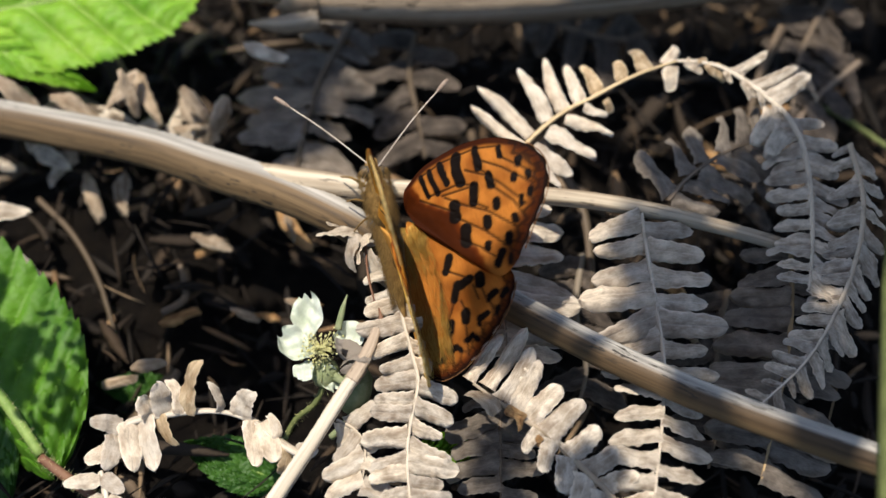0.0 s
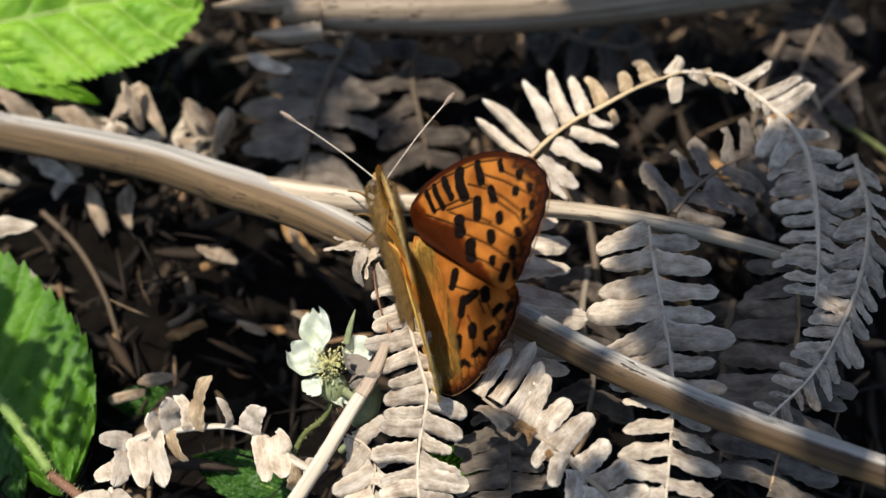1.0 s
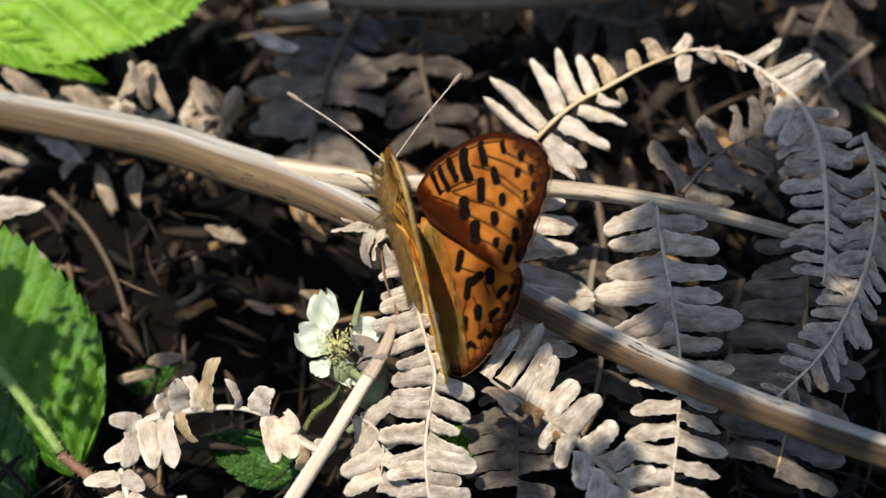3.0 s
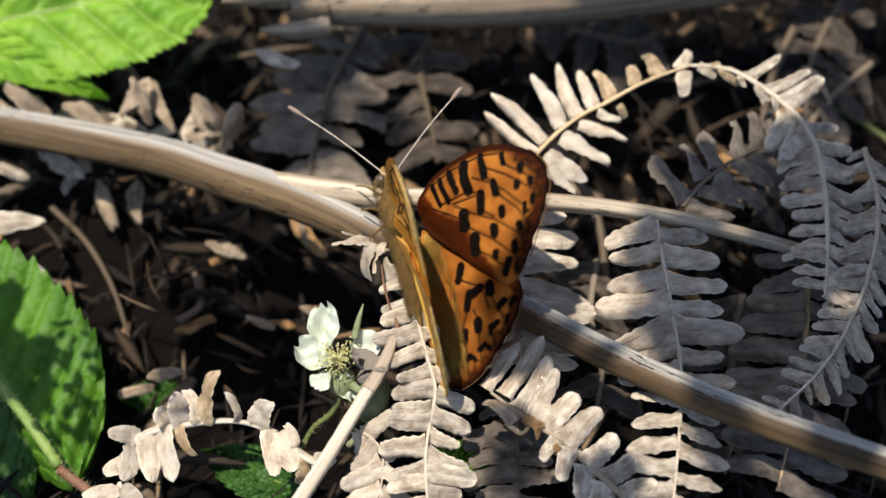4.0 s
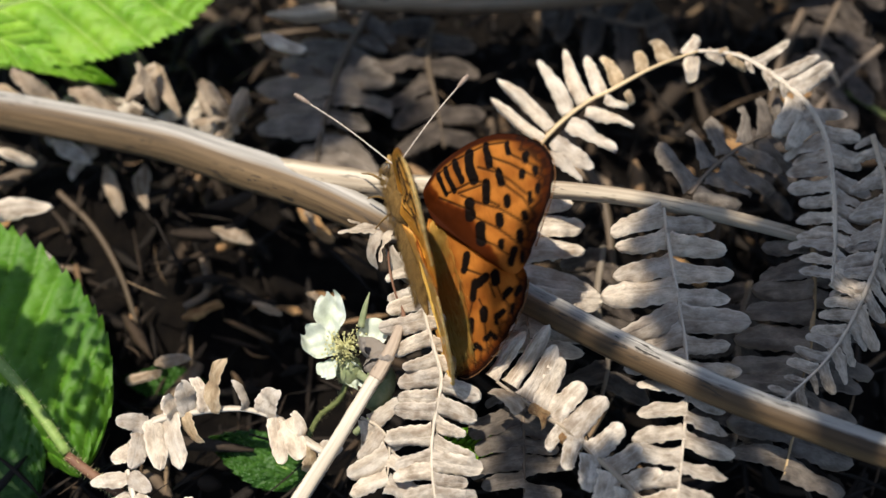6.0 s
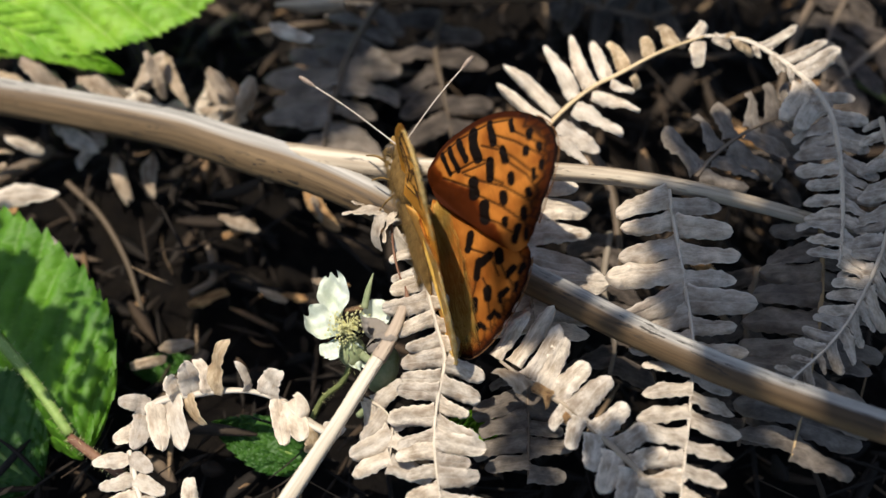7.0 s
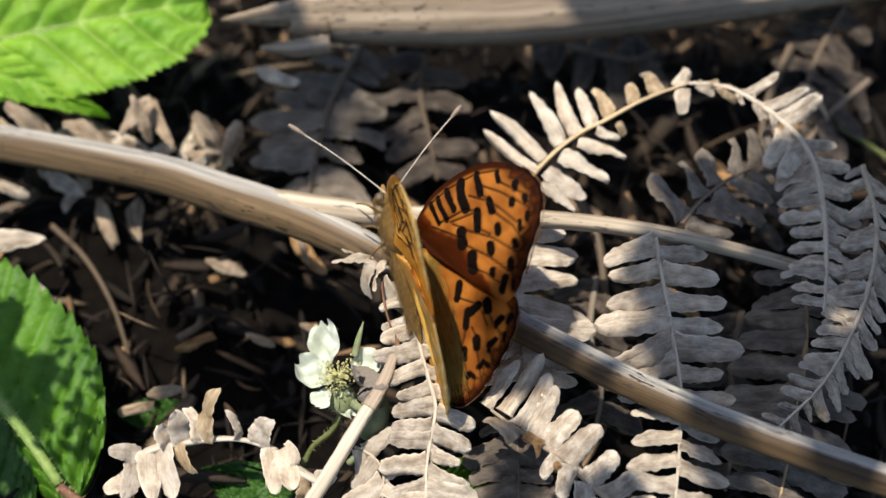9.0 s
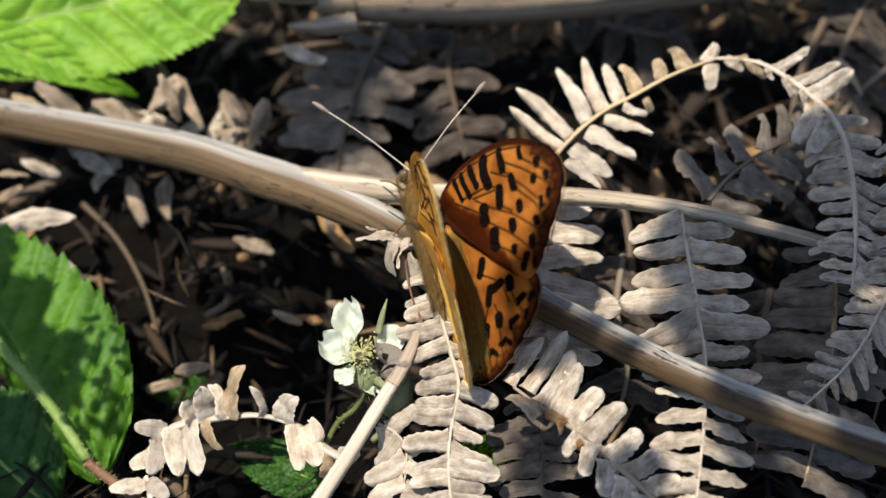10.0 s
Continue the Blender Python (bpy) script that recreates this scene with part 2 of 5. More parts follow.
def spline(points, n):
    """n + 1 points, evenly spaced, on a smooth line through the given ones."""
    p = [Vector(q) for q in points]
    p = [2 * p[0] - p[1]] + p + [2 * p[-1] - p[-2]]
    fine = []
    for i in range(1, len(p) - 2):
        a, b, c, d = p[i - 1:i + 3]
        for k in range(24):
            t = k / 24
            fine.append(0.5 * (2 * b + (c - a) * t + (2 * a - 5 * b + 4 * c - d) * t * t + (3 * b - a - 3 * c + d) * t**3))
    fine.append(p[-2])
    run = [0.0]
    for a, b in zip(fine, fine[1:]):
        run.append(run[-1] + (b - a).length)
    out, j = [], 0
    for i in range(n + 1):
        s = run[-1] * i / n
        while j < len(run) - 2 and run[j + 1] < s:
            j += 1
        t = (s - run[j]) / max(run[j + 1] - run[j], 1e-9)
        out.append(fine[j].lerp(fine[j + 1], min(max(t, 0), 1)))
    return out, run[-1]


def tube(points, radii, origin=(0, 0, 0), rings=40, sides=12, rib=0.0, ribs=5, rough=0.0, seed=0, closed=True):
    """A stalk along a smooth line: radii are spread evenly over its length; ribs run along it."""
    rnd = random.Random(seed)
    line, length = spline([Vector(q) - Vector(origin) for q in points], rings)
    bm = bmesh.new()
    uvl = bm.loops.layers.uv.new("UVMap")
    up_lay = bm.verts.layers.float.new("upper")
    side = None
    loops = []
    for i, c in enumerate(line):
        tan = (line[min(i + 1, rings)] - line[max(i - 1, 0)]).normalized()
        if side is None:
            side = tan.orthogonal().normalized()
        side = (side - tan * side.dot(tan)).normalized()
        up = tan.cross(side)
        f = i / rings * (len(radii) - 1)
        k = min(int(f), len(radii) - 2)
        r = radii[k] + (radii[k + 1] - radii[k]) * (f - k)
        ring = []
        for j in range(sides):
            a = 2 * math.pi * j / sides
            rr = r * (1 + rib * math.cos(ribs * a)) * (1 + rough * rnd.uniform(-1, 1))
            out = side * math.cos(a) + up * math.sin(a)
            vert = bm.verts.new(c + out * rr)
            # facing up and away; places the light painted on a stalk's top
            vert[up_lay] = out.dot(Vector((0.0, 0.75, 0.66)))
            ring.append(vert)
        loops.append(ring)
    rm = sum(radii) / len(radii)
    for i in range(rings):
        for j in range(sides):
            q = (loops[i][j], loops[i][(j + 1) % sides], loops[i + 1][(j + 1) % sides], loops[i + 1][j])
            face = bm.faces.new(q)
            w = 2 * math.pi * rm / sides
            for lp, (a, b) in zip(face.loops, ((j, i), (j + 1, i), (j + 1, i + 1), (j, i + 1))):
                lp[uvl].uv = (a * w + seed * 0.37, b * length / rings + seed * 0.11)
    if closed:
        bm.faces.new(loops[0][::-1])
        bm.faces.new(loops[-1])
    return bm


def sheet(nx, ny, place, thick):
    """A thin sheet with two skins: place(s, t) for s in 0..1 and t in -1..1 gives a point."""
    bm = bmesh.new()
    lay = bm.verts.layers.float.new("margin")
    top, bot = [], []
    for i in range(nx + 1):
        for rows, dz in ((top, thick / 2), (bot, -thick / 2)):
            row = []
            for j in range(ny + 1):
                p = Vector(place(i / nx, 2 * j / ny - 1))
                edge = min(1.0, 3 * min(j, ny - j) / ny + 0.15, 3 * (nx - i) / nx + 0.15)
                vert = bm.verts.new(p + Vector((0, 0, dz * edge)))
                vert[lay] = max(abs(2 * j / ny - 1), (i / nx) ** 2)
                row.append(vert)
            rows.append(row)
    for i in range(nx):
        for j in range(ny):
            bm.faces.new((top[i][j], top[i + 1][j], top[i + 1][j + 1], top[i][j + 1]))
            bm.faces.new((bot[i][j], bot[i][j + 1], bot[i + 1][j + 1], bot[i + 1][j]))
    for i in range(nx):
        for j, flip in ((0, False), (ny, True)):
            q = (top[i][j], bot[i][j], bot[i + 1][j], top[i + 1][j])
            bm.faces.new(q[::-1] if flip else q)
    for j in range(ny):
        for i, flip in ((0, True), (nx, False)):
            q = (top[i][j], bot[i][j], bot[i][j + 1], top[i][j + 1])
            bm.faces.new(q[::-1] if flip else q)
    bmesh.ops.recalc_face_normals(bm, faces=bm.faces)
    return bm


def pinnule_mesh(name, seed, width, camber, droop, point, curl, material, lobes=0.025):
    """A dead pinnule of unit length along x: rolled margins, sunken midrib, ragged edge."""
    rnd = random.Random(seed)
    ph, ph2, twist, sway = rnd.uniform(0, 6), rnd.uniform(0, 6), rnd.uniform(-0.3, 0.3), rnd.uniform(-0.06, 0.06)
    nlob = rnd.uniform(7, 11)
    roll = rnd.choice((0, 0, 1, 2))

    def place(s, t):
        h = width * (1 - 0.12 * s) * (1 - s ** point) ** 0.5 * (min(1.0, 0.30 + 2.6 * s) if point == 2.7 else min(1.0, 0.80 + 1.6 * s) if point < 5 else 1 + 0.28 * math.exp(-s / 0.07))
        h *= 1 + lobes * math.sin(nlob * s * 3 + ph + (1 if t > 0 else 0)) + 0.04 * math.sin(31 * s + ph2)
        y = h * math.sin(t * 1.35) / math.sin(1.35)
        z = -camber * width * (t * t - 0.9 * roll * max(0, abs(t) - 0.6) * s) + 0.12 * width * min(1, abs(t) * 4) - droop * s * s
        z += 0.045 * math.sin(7 * s + ph2) * t + 0.022 * math.sin(11 * s + ph) + 0.014 * math.sin(23 * s + ph2) * t * t + 0.012 * math.sin(37 * s + ph) * abs(t)
        a = twist * s + curl * s * s * t * 0.6
        y, z = y * math.cos(a) - z * math.sin(a), y * math.sin(a) + z * math.cos(a)
        x = s
        if curl:
            b = curl * s * 1.6
            x, z = math.sin(b) / max(abs(curl) * 1.6, 1e-3) * (1 if curl > 0 else -1), z - (1 - math.cos(b)) / max(abs(curl) * 1.6, 1e-3) * (1 if curl > 0 else -1)
        return x, y + sway * math.sin(3 * s), z

    bm = sheet(24, 10, place, 0.045 * width + 0.012)
    me = bpy.data.meshes.new(name)
    bm.to_mesh(me)
    bm.free()
    me.polygons.foreach_set("use_smooth", [True] * len(me.polygons))
    me.set_sharp_from_angle(angle=radians(50))
    me.materials.append(material)
    return me


SHAPES = {}


def pinnules(style, material):
    """The family of pinnule meshes of a style, built once for each material."""
    key = (style, material.name)
    if key not in SHAPES:
        spec = {"broad": (0.228, 0.26, 0.08, 4.6, 0.0), "long": (0.155, 0.5, 0.08, 3.6, 0.0), "curled": (0.19, 0.55, 0.1, 2.6, 0.75), "slim": (0.188, 0.5, 0.1, 6.5, 0.0), "flat": (0.20, 0.12, 0.05, 6, 0.0),
                "comb": (0.222, 0.5, 0.1, 8.0, 0.0), "leaf": (0.21, 0.55, 0.12, 2.7, 0.35), "stub": (0.26, 0.8, 0.2, 3, 0.5)}[style]
        SHAPES[key] = [pinnule_mesh("pinnule", 17 * i + len(style), spec[0] * (0.9 + 0.05 * (i % 5)), spec[1] * (0.7 + 0.15 * (i % 4)), spec[2], spec[3], spec[4] * (0.7 + 0.2 * (i % 4)), material) for i in range(9)]
    return SHAPES[key]


def frond(label, path, normal, sizes, gap, material, rachis, style="broad", radius=0.0006, angle=70, left=(0, 1), right=(0, 1), tilt=(0, 0), jitter=6, seed=1, lean=0.0, ratio=1.0, name="bracken_frond", group="dead bracken fronds", skip=0.0):
    """A dead bracken frond: a rachis with a pinnule to each side every gap metres. sizes: pinnule lengths, spread over
    the rachis. normal: where its face looks, at its foot and at its tip. tilt: degrees by which the two rows drop."""
    rnd = random.Random(seed)
    root = thing(name, path[0], label, "dead fern", group)
    o = Vector(path[0])
    part("rachis", tube(path, (radius * 0.85, radius * 0.72, radius * 0.35), o, 60, 10, 0.22, 2, 0.05, seed), rachis, root)
    n = 96
    line, length = spline(path, n)
    count = int(length / gap)
    na, nb = (Vector(normal[0]), Vector(normal[1])) if isinstance(normal[0], (tuple, list)) else (Vector(normal), Vector(normal))
    meshes = pinnules(style, material)
    for i in range(count):
        for sgn, span, dip in ((1, left, tilt[0]), (-1, right, tilt[1])):
            s = (i + 0.5 + 0.18 * sgn + rnd.uniform(-0.12, 0.12)) / count
            pick, u1, u2, u3, u4 = rnd.randrange(9), rnd.gauss(0, 1), rnd.gauss(0, 1), rnd.gauss(0, 1), rnd.random()
            if not span[0] <= s <= span[1] or u4 < skip:
                continue
            k = min(max(int(s * n), 1), n - 1)
            c = line[k]
            t = (line[k + 1] - line[k - 1]).normalized()
            nn = na.lerp(nb, s)
            nn = (nn - t * nn.dot(t)).normalized()
            side = nn.cross(t) * sgn
            f = s * (len(sizes) - 1)
            q = min(int(f), len(sizes) - 2)
            size = (sizes[q] + (sizes[q + 1] - sizes[q]) * (f - q)) * (1 + 0.11 * u1) * (ratio if sgn > 0 else 1.0)
            a = radians((angle if not isinstance(angle, tuple) else angle[0 if sgn > 0 else 1]) + jitter * u2)
            d = t * math.cos(a) + side * math.sin(a)
            d = (d - nn * math.tan(radians(dip + jitter * 0.8 * u3))).normalized()
            face = nn + side * rnd.uniform(-0.25, 0.25) + t * (rnd.uniform(-0.25, 0.25) + lean)
            m = basis(c - o - nn * radius * 0.25, d, face)
            ob = part("pinnule", meshes[pick], material, root)
            ob.matrix_basis = m @ Matrix.Diagonal((size, size, size, 1))
    return root


def scrap(name, a, b, normal, material, parent, origin, style="curled", pick=0, wide=1.0):
    """A dry curled scrap of leaf from a to b."""
    d = Vector(b) - Vector(a)
    ob = part(name, pinnules(style, material)[pick], material, parent)
    ob.matrix_basis = basis(Vector(a) - Vector(origin), d, normal) @ Matrix.Diagonal((d.length, d.length * wide, d.length, 1))
    return ob


def bramble_leaf(base, tip, normal, halfwidth, material, label, teeth=26, fold=0.25, cup=0.15, seed=1, round_=0.75, stalk=None, hairy=False, veins=8, blunt=0.75, wave=0.0, quilting=0.0019, mottle=0.0003, folded=False):
    """A toothed bramble leaflet with quilted blade, midrib and side veins."""
    rnd = random.Random(seed)
    root = thing("bramble_leaf", base, label, "leaf", "bramble leaves")
    m = basis((0, 0, 0), Vector(tip) - Vector(base), normal)
    L = (Vector(tip) - Vector(base)).length
    nx, ny = 130, 44
    teethp = [rnd.uniform(0.7, 1.3) for _ in range(teeth * 2 + 4)]

    def half(s):
        return halfwidth * math.sin(math.pi * min(1, s ** round_ * 0.985 + 0.015)) ** blunt

    bm = bmesh.new()
    lay = bm.verts.layers.float.new("vein")
    skins = []
    for dz in (0.00009, -0.00009):
        rows = []
        for i in range(nx + 1):
            s = i / nx
            row = []
            for j in range(ny + 1):
                t = 2 * j / ny - 1
                at = abs(t)
                h = half(s)
                k = s * teeth
                saw = (k % 1.0) * teethp[int(k) + (teeth if t > 0 else 0)]
                h *= 1 + 0.085 * saw * at ** 6
                x = s * L + 0.30 * at * h * (1 - s) + 0.02 * L * saw * at ** 8
                phase = (s - 0.16 * at) * veins
                v = abs((phase % 1.0) - 0.5) * 2
                quilt = (1 - v ** 3) * min(1, at * 5) * (1 - 0.5 * at)
                sub = math.sin(at * 46 + 2.5 * math.sin(phase * 6)) * (1 - v ** 4)
                z = quilting * quilt + 0.00016 * sub * min(1, at * 4) + fold * at * h - cup * L * (s - 0.4) ** 2 - 0.35 * fold * h * at ** 3
                z += wave * h * math.sin(s * 15 + 2 * t) * at
                z += 2.2 * mottle * noise.noise(Vector((s * 9, t * 5, seed * 3.1))) + mottle * noise.noise(Vector((s * 26, t * 12, seed)))
                y = t * h
                if folded and t > 0:
                    y, z = 0.3 * y, z - 0.9 * h * at
                vert = bm.verts.new(m @ Vector((x, y, z + dz)))
                vert[lay] = max(max(0.0, (v - 0.86) / 0.14) * (1 - 0.4 * at), max(0.0, 1 - at * 24), 0.3 * max(0.0, -sub))
                row.append(vert)
            rows.append(row)
        skins.append(rows)
    for rows, flip in ((skins[0], False), (skins[1], True)):
        for i in range(nx):
            for j in range(ny):
                q = (rows[i][j], rows[i + 1][j], rows[i + 1][j + 1], rows[i][j + 1])
                bm.faces.new(q[::-1] if flip else q)
    for i in range(nx):
        for j in (0, ny):
            bm.faces.new((skins[0][i][j], skins[0][i + 1][j], skins[1][i + 1][j], skins[1][i][j]))
    part("blade", bm, material, root, crisp=True)
    o = Vector(base)
    mid = [m @ Vector((s * L, 0, -cup * L * (s - 0.4) ** 2 - 0.0002)) for s in (0, 0.25, 0.5, 0.75, 0.97)]
    if not stalk:
        part("midrib", tube([o + q for q in mid], (halfwidth * 0.045, halfwidth * 0.035, halfwidth * 0.012), o, 40, 8), M_GREEN, root)
    else:
        st = part("leaf_stalk", tube(stalk, (0.0011, 0.0010, 0.0009), o, 30, 10, 0.05, 3, 0.03), M_GREEN, root, "pale green hairy leaf stalk")
        part("hair", hairs(stalk, 0.001, 0.0012, 260, o, seed), M_STAMEN, root)
    return root


def hairs(path, radius, length, count, origin, seed):
    """Fine straight hairs standing off a stalk."""
    rnd = random.Random(seed)
    line, _ = spline([Vector(q) - Vector(origin) for q in path], 60)
    bm = bmesh.new()
    for _ in range(count):
        k = rnd.randrange(1, 60)
        t = (line[k + 1] - line[k - 1]).normalized()
        d = Vector((rnd.gauss(0, 1), rnd.gauss(0, 1), rnd.gauss(0, 1)))
        d = (d - t * d.dot(t)).normalized()
        d = (d + t * rnd.uniform(-0.4, 0.4)).normalized()
        spike(bm, line[k] + d * radius * 0.8, d, length * rnd.uniform(0.5, 1.2), 0.00004)
    return bm


def spike(bm, foot, d, length, r):
    a = d.orthogonal().normalized()
    b = d.cross(a)
    base = [bm.verts.new(foot + (a * math.cos(k * 2.0944) + b * math.sin(k * 2.0944)) * r) for k in range(3)]
    tip = bm.verts.new(foot + d * length)
    for k in range(3):
        bm.faces.new((base[k], base[(k + 1) % 3], tip))


def blob(rx, ry, rz, seg=20, rings=14, rough=0.0, seed=0, taper=0.0):
    """A rounded body, longest along y, thinner to its back by taper."""
    rnd = random.Random(seed)
    bm = bmesh.new()
    bmesh.ops.create_uvsphere(bm, u_segments=seg, v_segments=rings, radius=1.0)
    for v in bm.verts:
        x, y, z = v.co.x, v.co.z, v.co.y
        k = 1 - taper * (0.5 - 0.5 * y)
        w = 1 + rough * rnd.uniform(-1, 1)
        v.co = Vector((x * rx * k * w, y * ry, z * rz * k * w))
    bmesh.ops.recalc_face_normals(bm, faces=bm.faces)
    return bm


def place_bm(bm, m):
    bmesh.ops.transform(bm, matrix=m, verts=bm.verts)
    return bm


# ---- butterfly ----
FORE = [(0, 0), (1.6, 4.0), (5.3, 6.3), (9.5, 7.3), (13.6, 7.5), (17.8, 6.8), (21.2, 5.4), (24.2, 3.4), (26.5, 0.9), (27.5, -1.8), (27.5, -4.4), (26.6, -6.8), (25.1, -9.3), (22.9, -12.0), (20.9, -14.8), (18.6, -17.4), (16.3, -18.9), (14.5, -18.6), (12.0, -16.4), (9.6, -13.2), (6.6, -10.0), (3.5, -6.4), (0, 0)]
HIND = [(0, -2), (8, -8), (15, -14), (18.4, -19), (18.2, -22.0), (16.2, -25.2), (13.8, -27.8), (10.8, -30.2), (7.4, -32.4), (4.8, -33.7), (2.4, -34.4), (0, -34.4), (-1.8, -32.4), (-2.6, -26), (-2.6, -20), (-1.6, -10), (0, -2)]
# black bars, spots and veins of the wings, in millimetres: from, to, half width
FORE_MARKS = [(5.0, 4.4, 5.4, 0.4, 0.36), (6.7, 4.9, 7.0, 2.3, 0.43), (7.0, 2.3, 7.4, 0.3, 0.48), (8.9, 5.4, 9.2, 3.5, 0.58), (9.2, 3.5, 9.5, 1.3, 0.58), (12.2, 5.5, 11.7, 2.9, 0.9), (11.7, 2.9, 12.1, 0.4, 0.9), (16.0, 5.4, 16.0, 3.1, 0.63), (16.0, 3.1, 16.1, 1.6, 0.74)]
FORE_MARKS += [(17.5, -0.3, 17.6, -2.5, 0.68), (14.4, -1.3, 13.8, -4.2, 0.84), (10.1, -3.3, 9.8, -5.7, 1.05), (11.2, -8.4, 10.6, -10.9, 0.95), (17.9, -5.5, 17.6, -6.6, 0.64), (15.4, -8.1, 15.1, -9.4, 0.75), (14.4, -12.6, 14.2, -13.3, 0.6), (22.0, -2.2, 21.7, -3.0, 0.55), (23.3, 0.3, 23.1, -0.6, 0.6), (20.4, 3.8, 20.3, 2.1, 0.44)]
FORE_MARKS += [(22.3, -6.4, 22.0, -7.8, 0.4), (20.3, -9.5, 20.3, -10.2, 0.64), (18.5, -12.5, 18.2, -13.4, 0.7), (16.5, -14.9, 15.3, -16.7, 0.7), (24.2, -5.7, 23.7, -6.7, 0.4), (24.3, -2.4, 24.3, -3.5, 0.4), (18.0, -15.9, 17.4, -17.4, 0.33)]
FORE_VEINS = [(4.8, 4.5, 6.7, 4.9), (6.7, 4.9, 9.0, 5.6), (5.4, 0.4, 7.4, 0.3), (7.4, 0.3, 11.8, 0.3), (9.0, 5.6, 12.3, 5.7), (12.3, 5.7, 16.1, 5.5), (16.1, 5.5, 20.5, 4.1), (11.8, 0.3, 14.3, -1.1), (8.1, -0.6, 14.4, -1.2), (13.4, 2.3, 17.4, -0.5), (17.4, -0.5, 19.4, -2.9), (19.4, -2.9, 22.7, -8.0), (16.7, 2.8, 20.2, 0.0), (20.2, 0.0, 24.8, -5.0)]
FORE_VEINS += [(8.5, -1.1, 11.6, -3.8), (11.6, -3.8, 15.8, -6.7), (15.8, -6.7, 20.3, -11.6), (10.3, -6.0, 14.3, -9.8), (14.3, -9.8, 17.9, -14.4), (9.8, -10.0, 12.9, -12.5), (12.9, -12.5, 15.6, -15.9), (3.6, 0.4, 9.8, -4.5), (13.7, -4.2, 15.9, -6.2), (17.6, -2.5, 20.7, -6.6), (20.7, -6.6, 22.0, -10.4), (15.8, 1.8, 17.6, -0.4), (20.2, 2.1, 25.5, -3.3)]
HIND_MARKS = [(7.3, -12.5, 6.1, -14.9, 0.7), (10.3, -17.7, 8.0, -18.5, 0.74), (7.6, -18.1, 6.5, -20.6, 0.7), (12.3, -18.0, 12.1, -19.2, 0.95), (13.4, -22.3, 14.7, -21.8, 0.58), (12.9, -22.9, 13.4, -22.3, 0.4), (8.0, -23.7, 7.7, -25.1, 0.9), (4.6, -24.8, 4.2, -26.3, 0.8), (10.5, -25.7, 12.1, -25.2, 0.55), (10.5, -25.7, 10.1, -26.6, 0.35)]
HIND_MARKS += [(7.0, -28.8, 8.3, -28.3, 0.5), (8.3, -28.3, 9.1, -29.3, 0.45), (3.5, -29.9, 4.8, -29.4, 0.5), (4.8, -29.4, 5.4, -30.2, 0.45), (15.6, -23.1, 16.7, -22.0, 0.45), (13.9, -25.7, 14.5, -24.8, 0.4), (0.8, -31.1, 1.9, -30.8, 0.45)]
HIND_VEINS = [(6.5, -15.0, 10.3, -17.7), (6.5, -20.6, 3.4, -25.4), (7.6, -21.3, 8.1, -23.7), (10.6, -19.1, 11.1, -22.0), (7.6, -25.4, 6.6, -31.5), (4.2, -26.5, 3.2, -33.0), (12.1, -19.6, 12.7, -23.1), (10.4, -26.9, 10.2, -30.0), (13.2, -23.6, 14.0, -27.0), (4.6, -16.8, 3.1, -24.2)]


def soft(x, a, b):
    t = np.clip((x - a) / (b - a), 0, 1)
    return t * t * (3 - 2 * t)


def strokes(x, y, lines, grow=0.0):
    """How much each place lies in one of the strokes: from, to, half width."""
    out = np.zeros_like(x)
    for u, v, u2, v2, hw in lines:
        du, dv = u2 - u, v2 - v
        k = np.clip(((x - u) * du + (y - v) * dv) / max(du * du + dv * dv, 1e-6), 0, 1)
        out = np.maximum(out, 1 - soft(np.hypot(x - u - k * du, y - v - k * dv) + grow, hw - 0.08, hw + 0.22))
    return out


def smooth_noise(x, y, scale, seed):
    return np.vectorize(lambda u, v: noise.noise(Vector((u * scale, v * scale, seed))))(x, y)


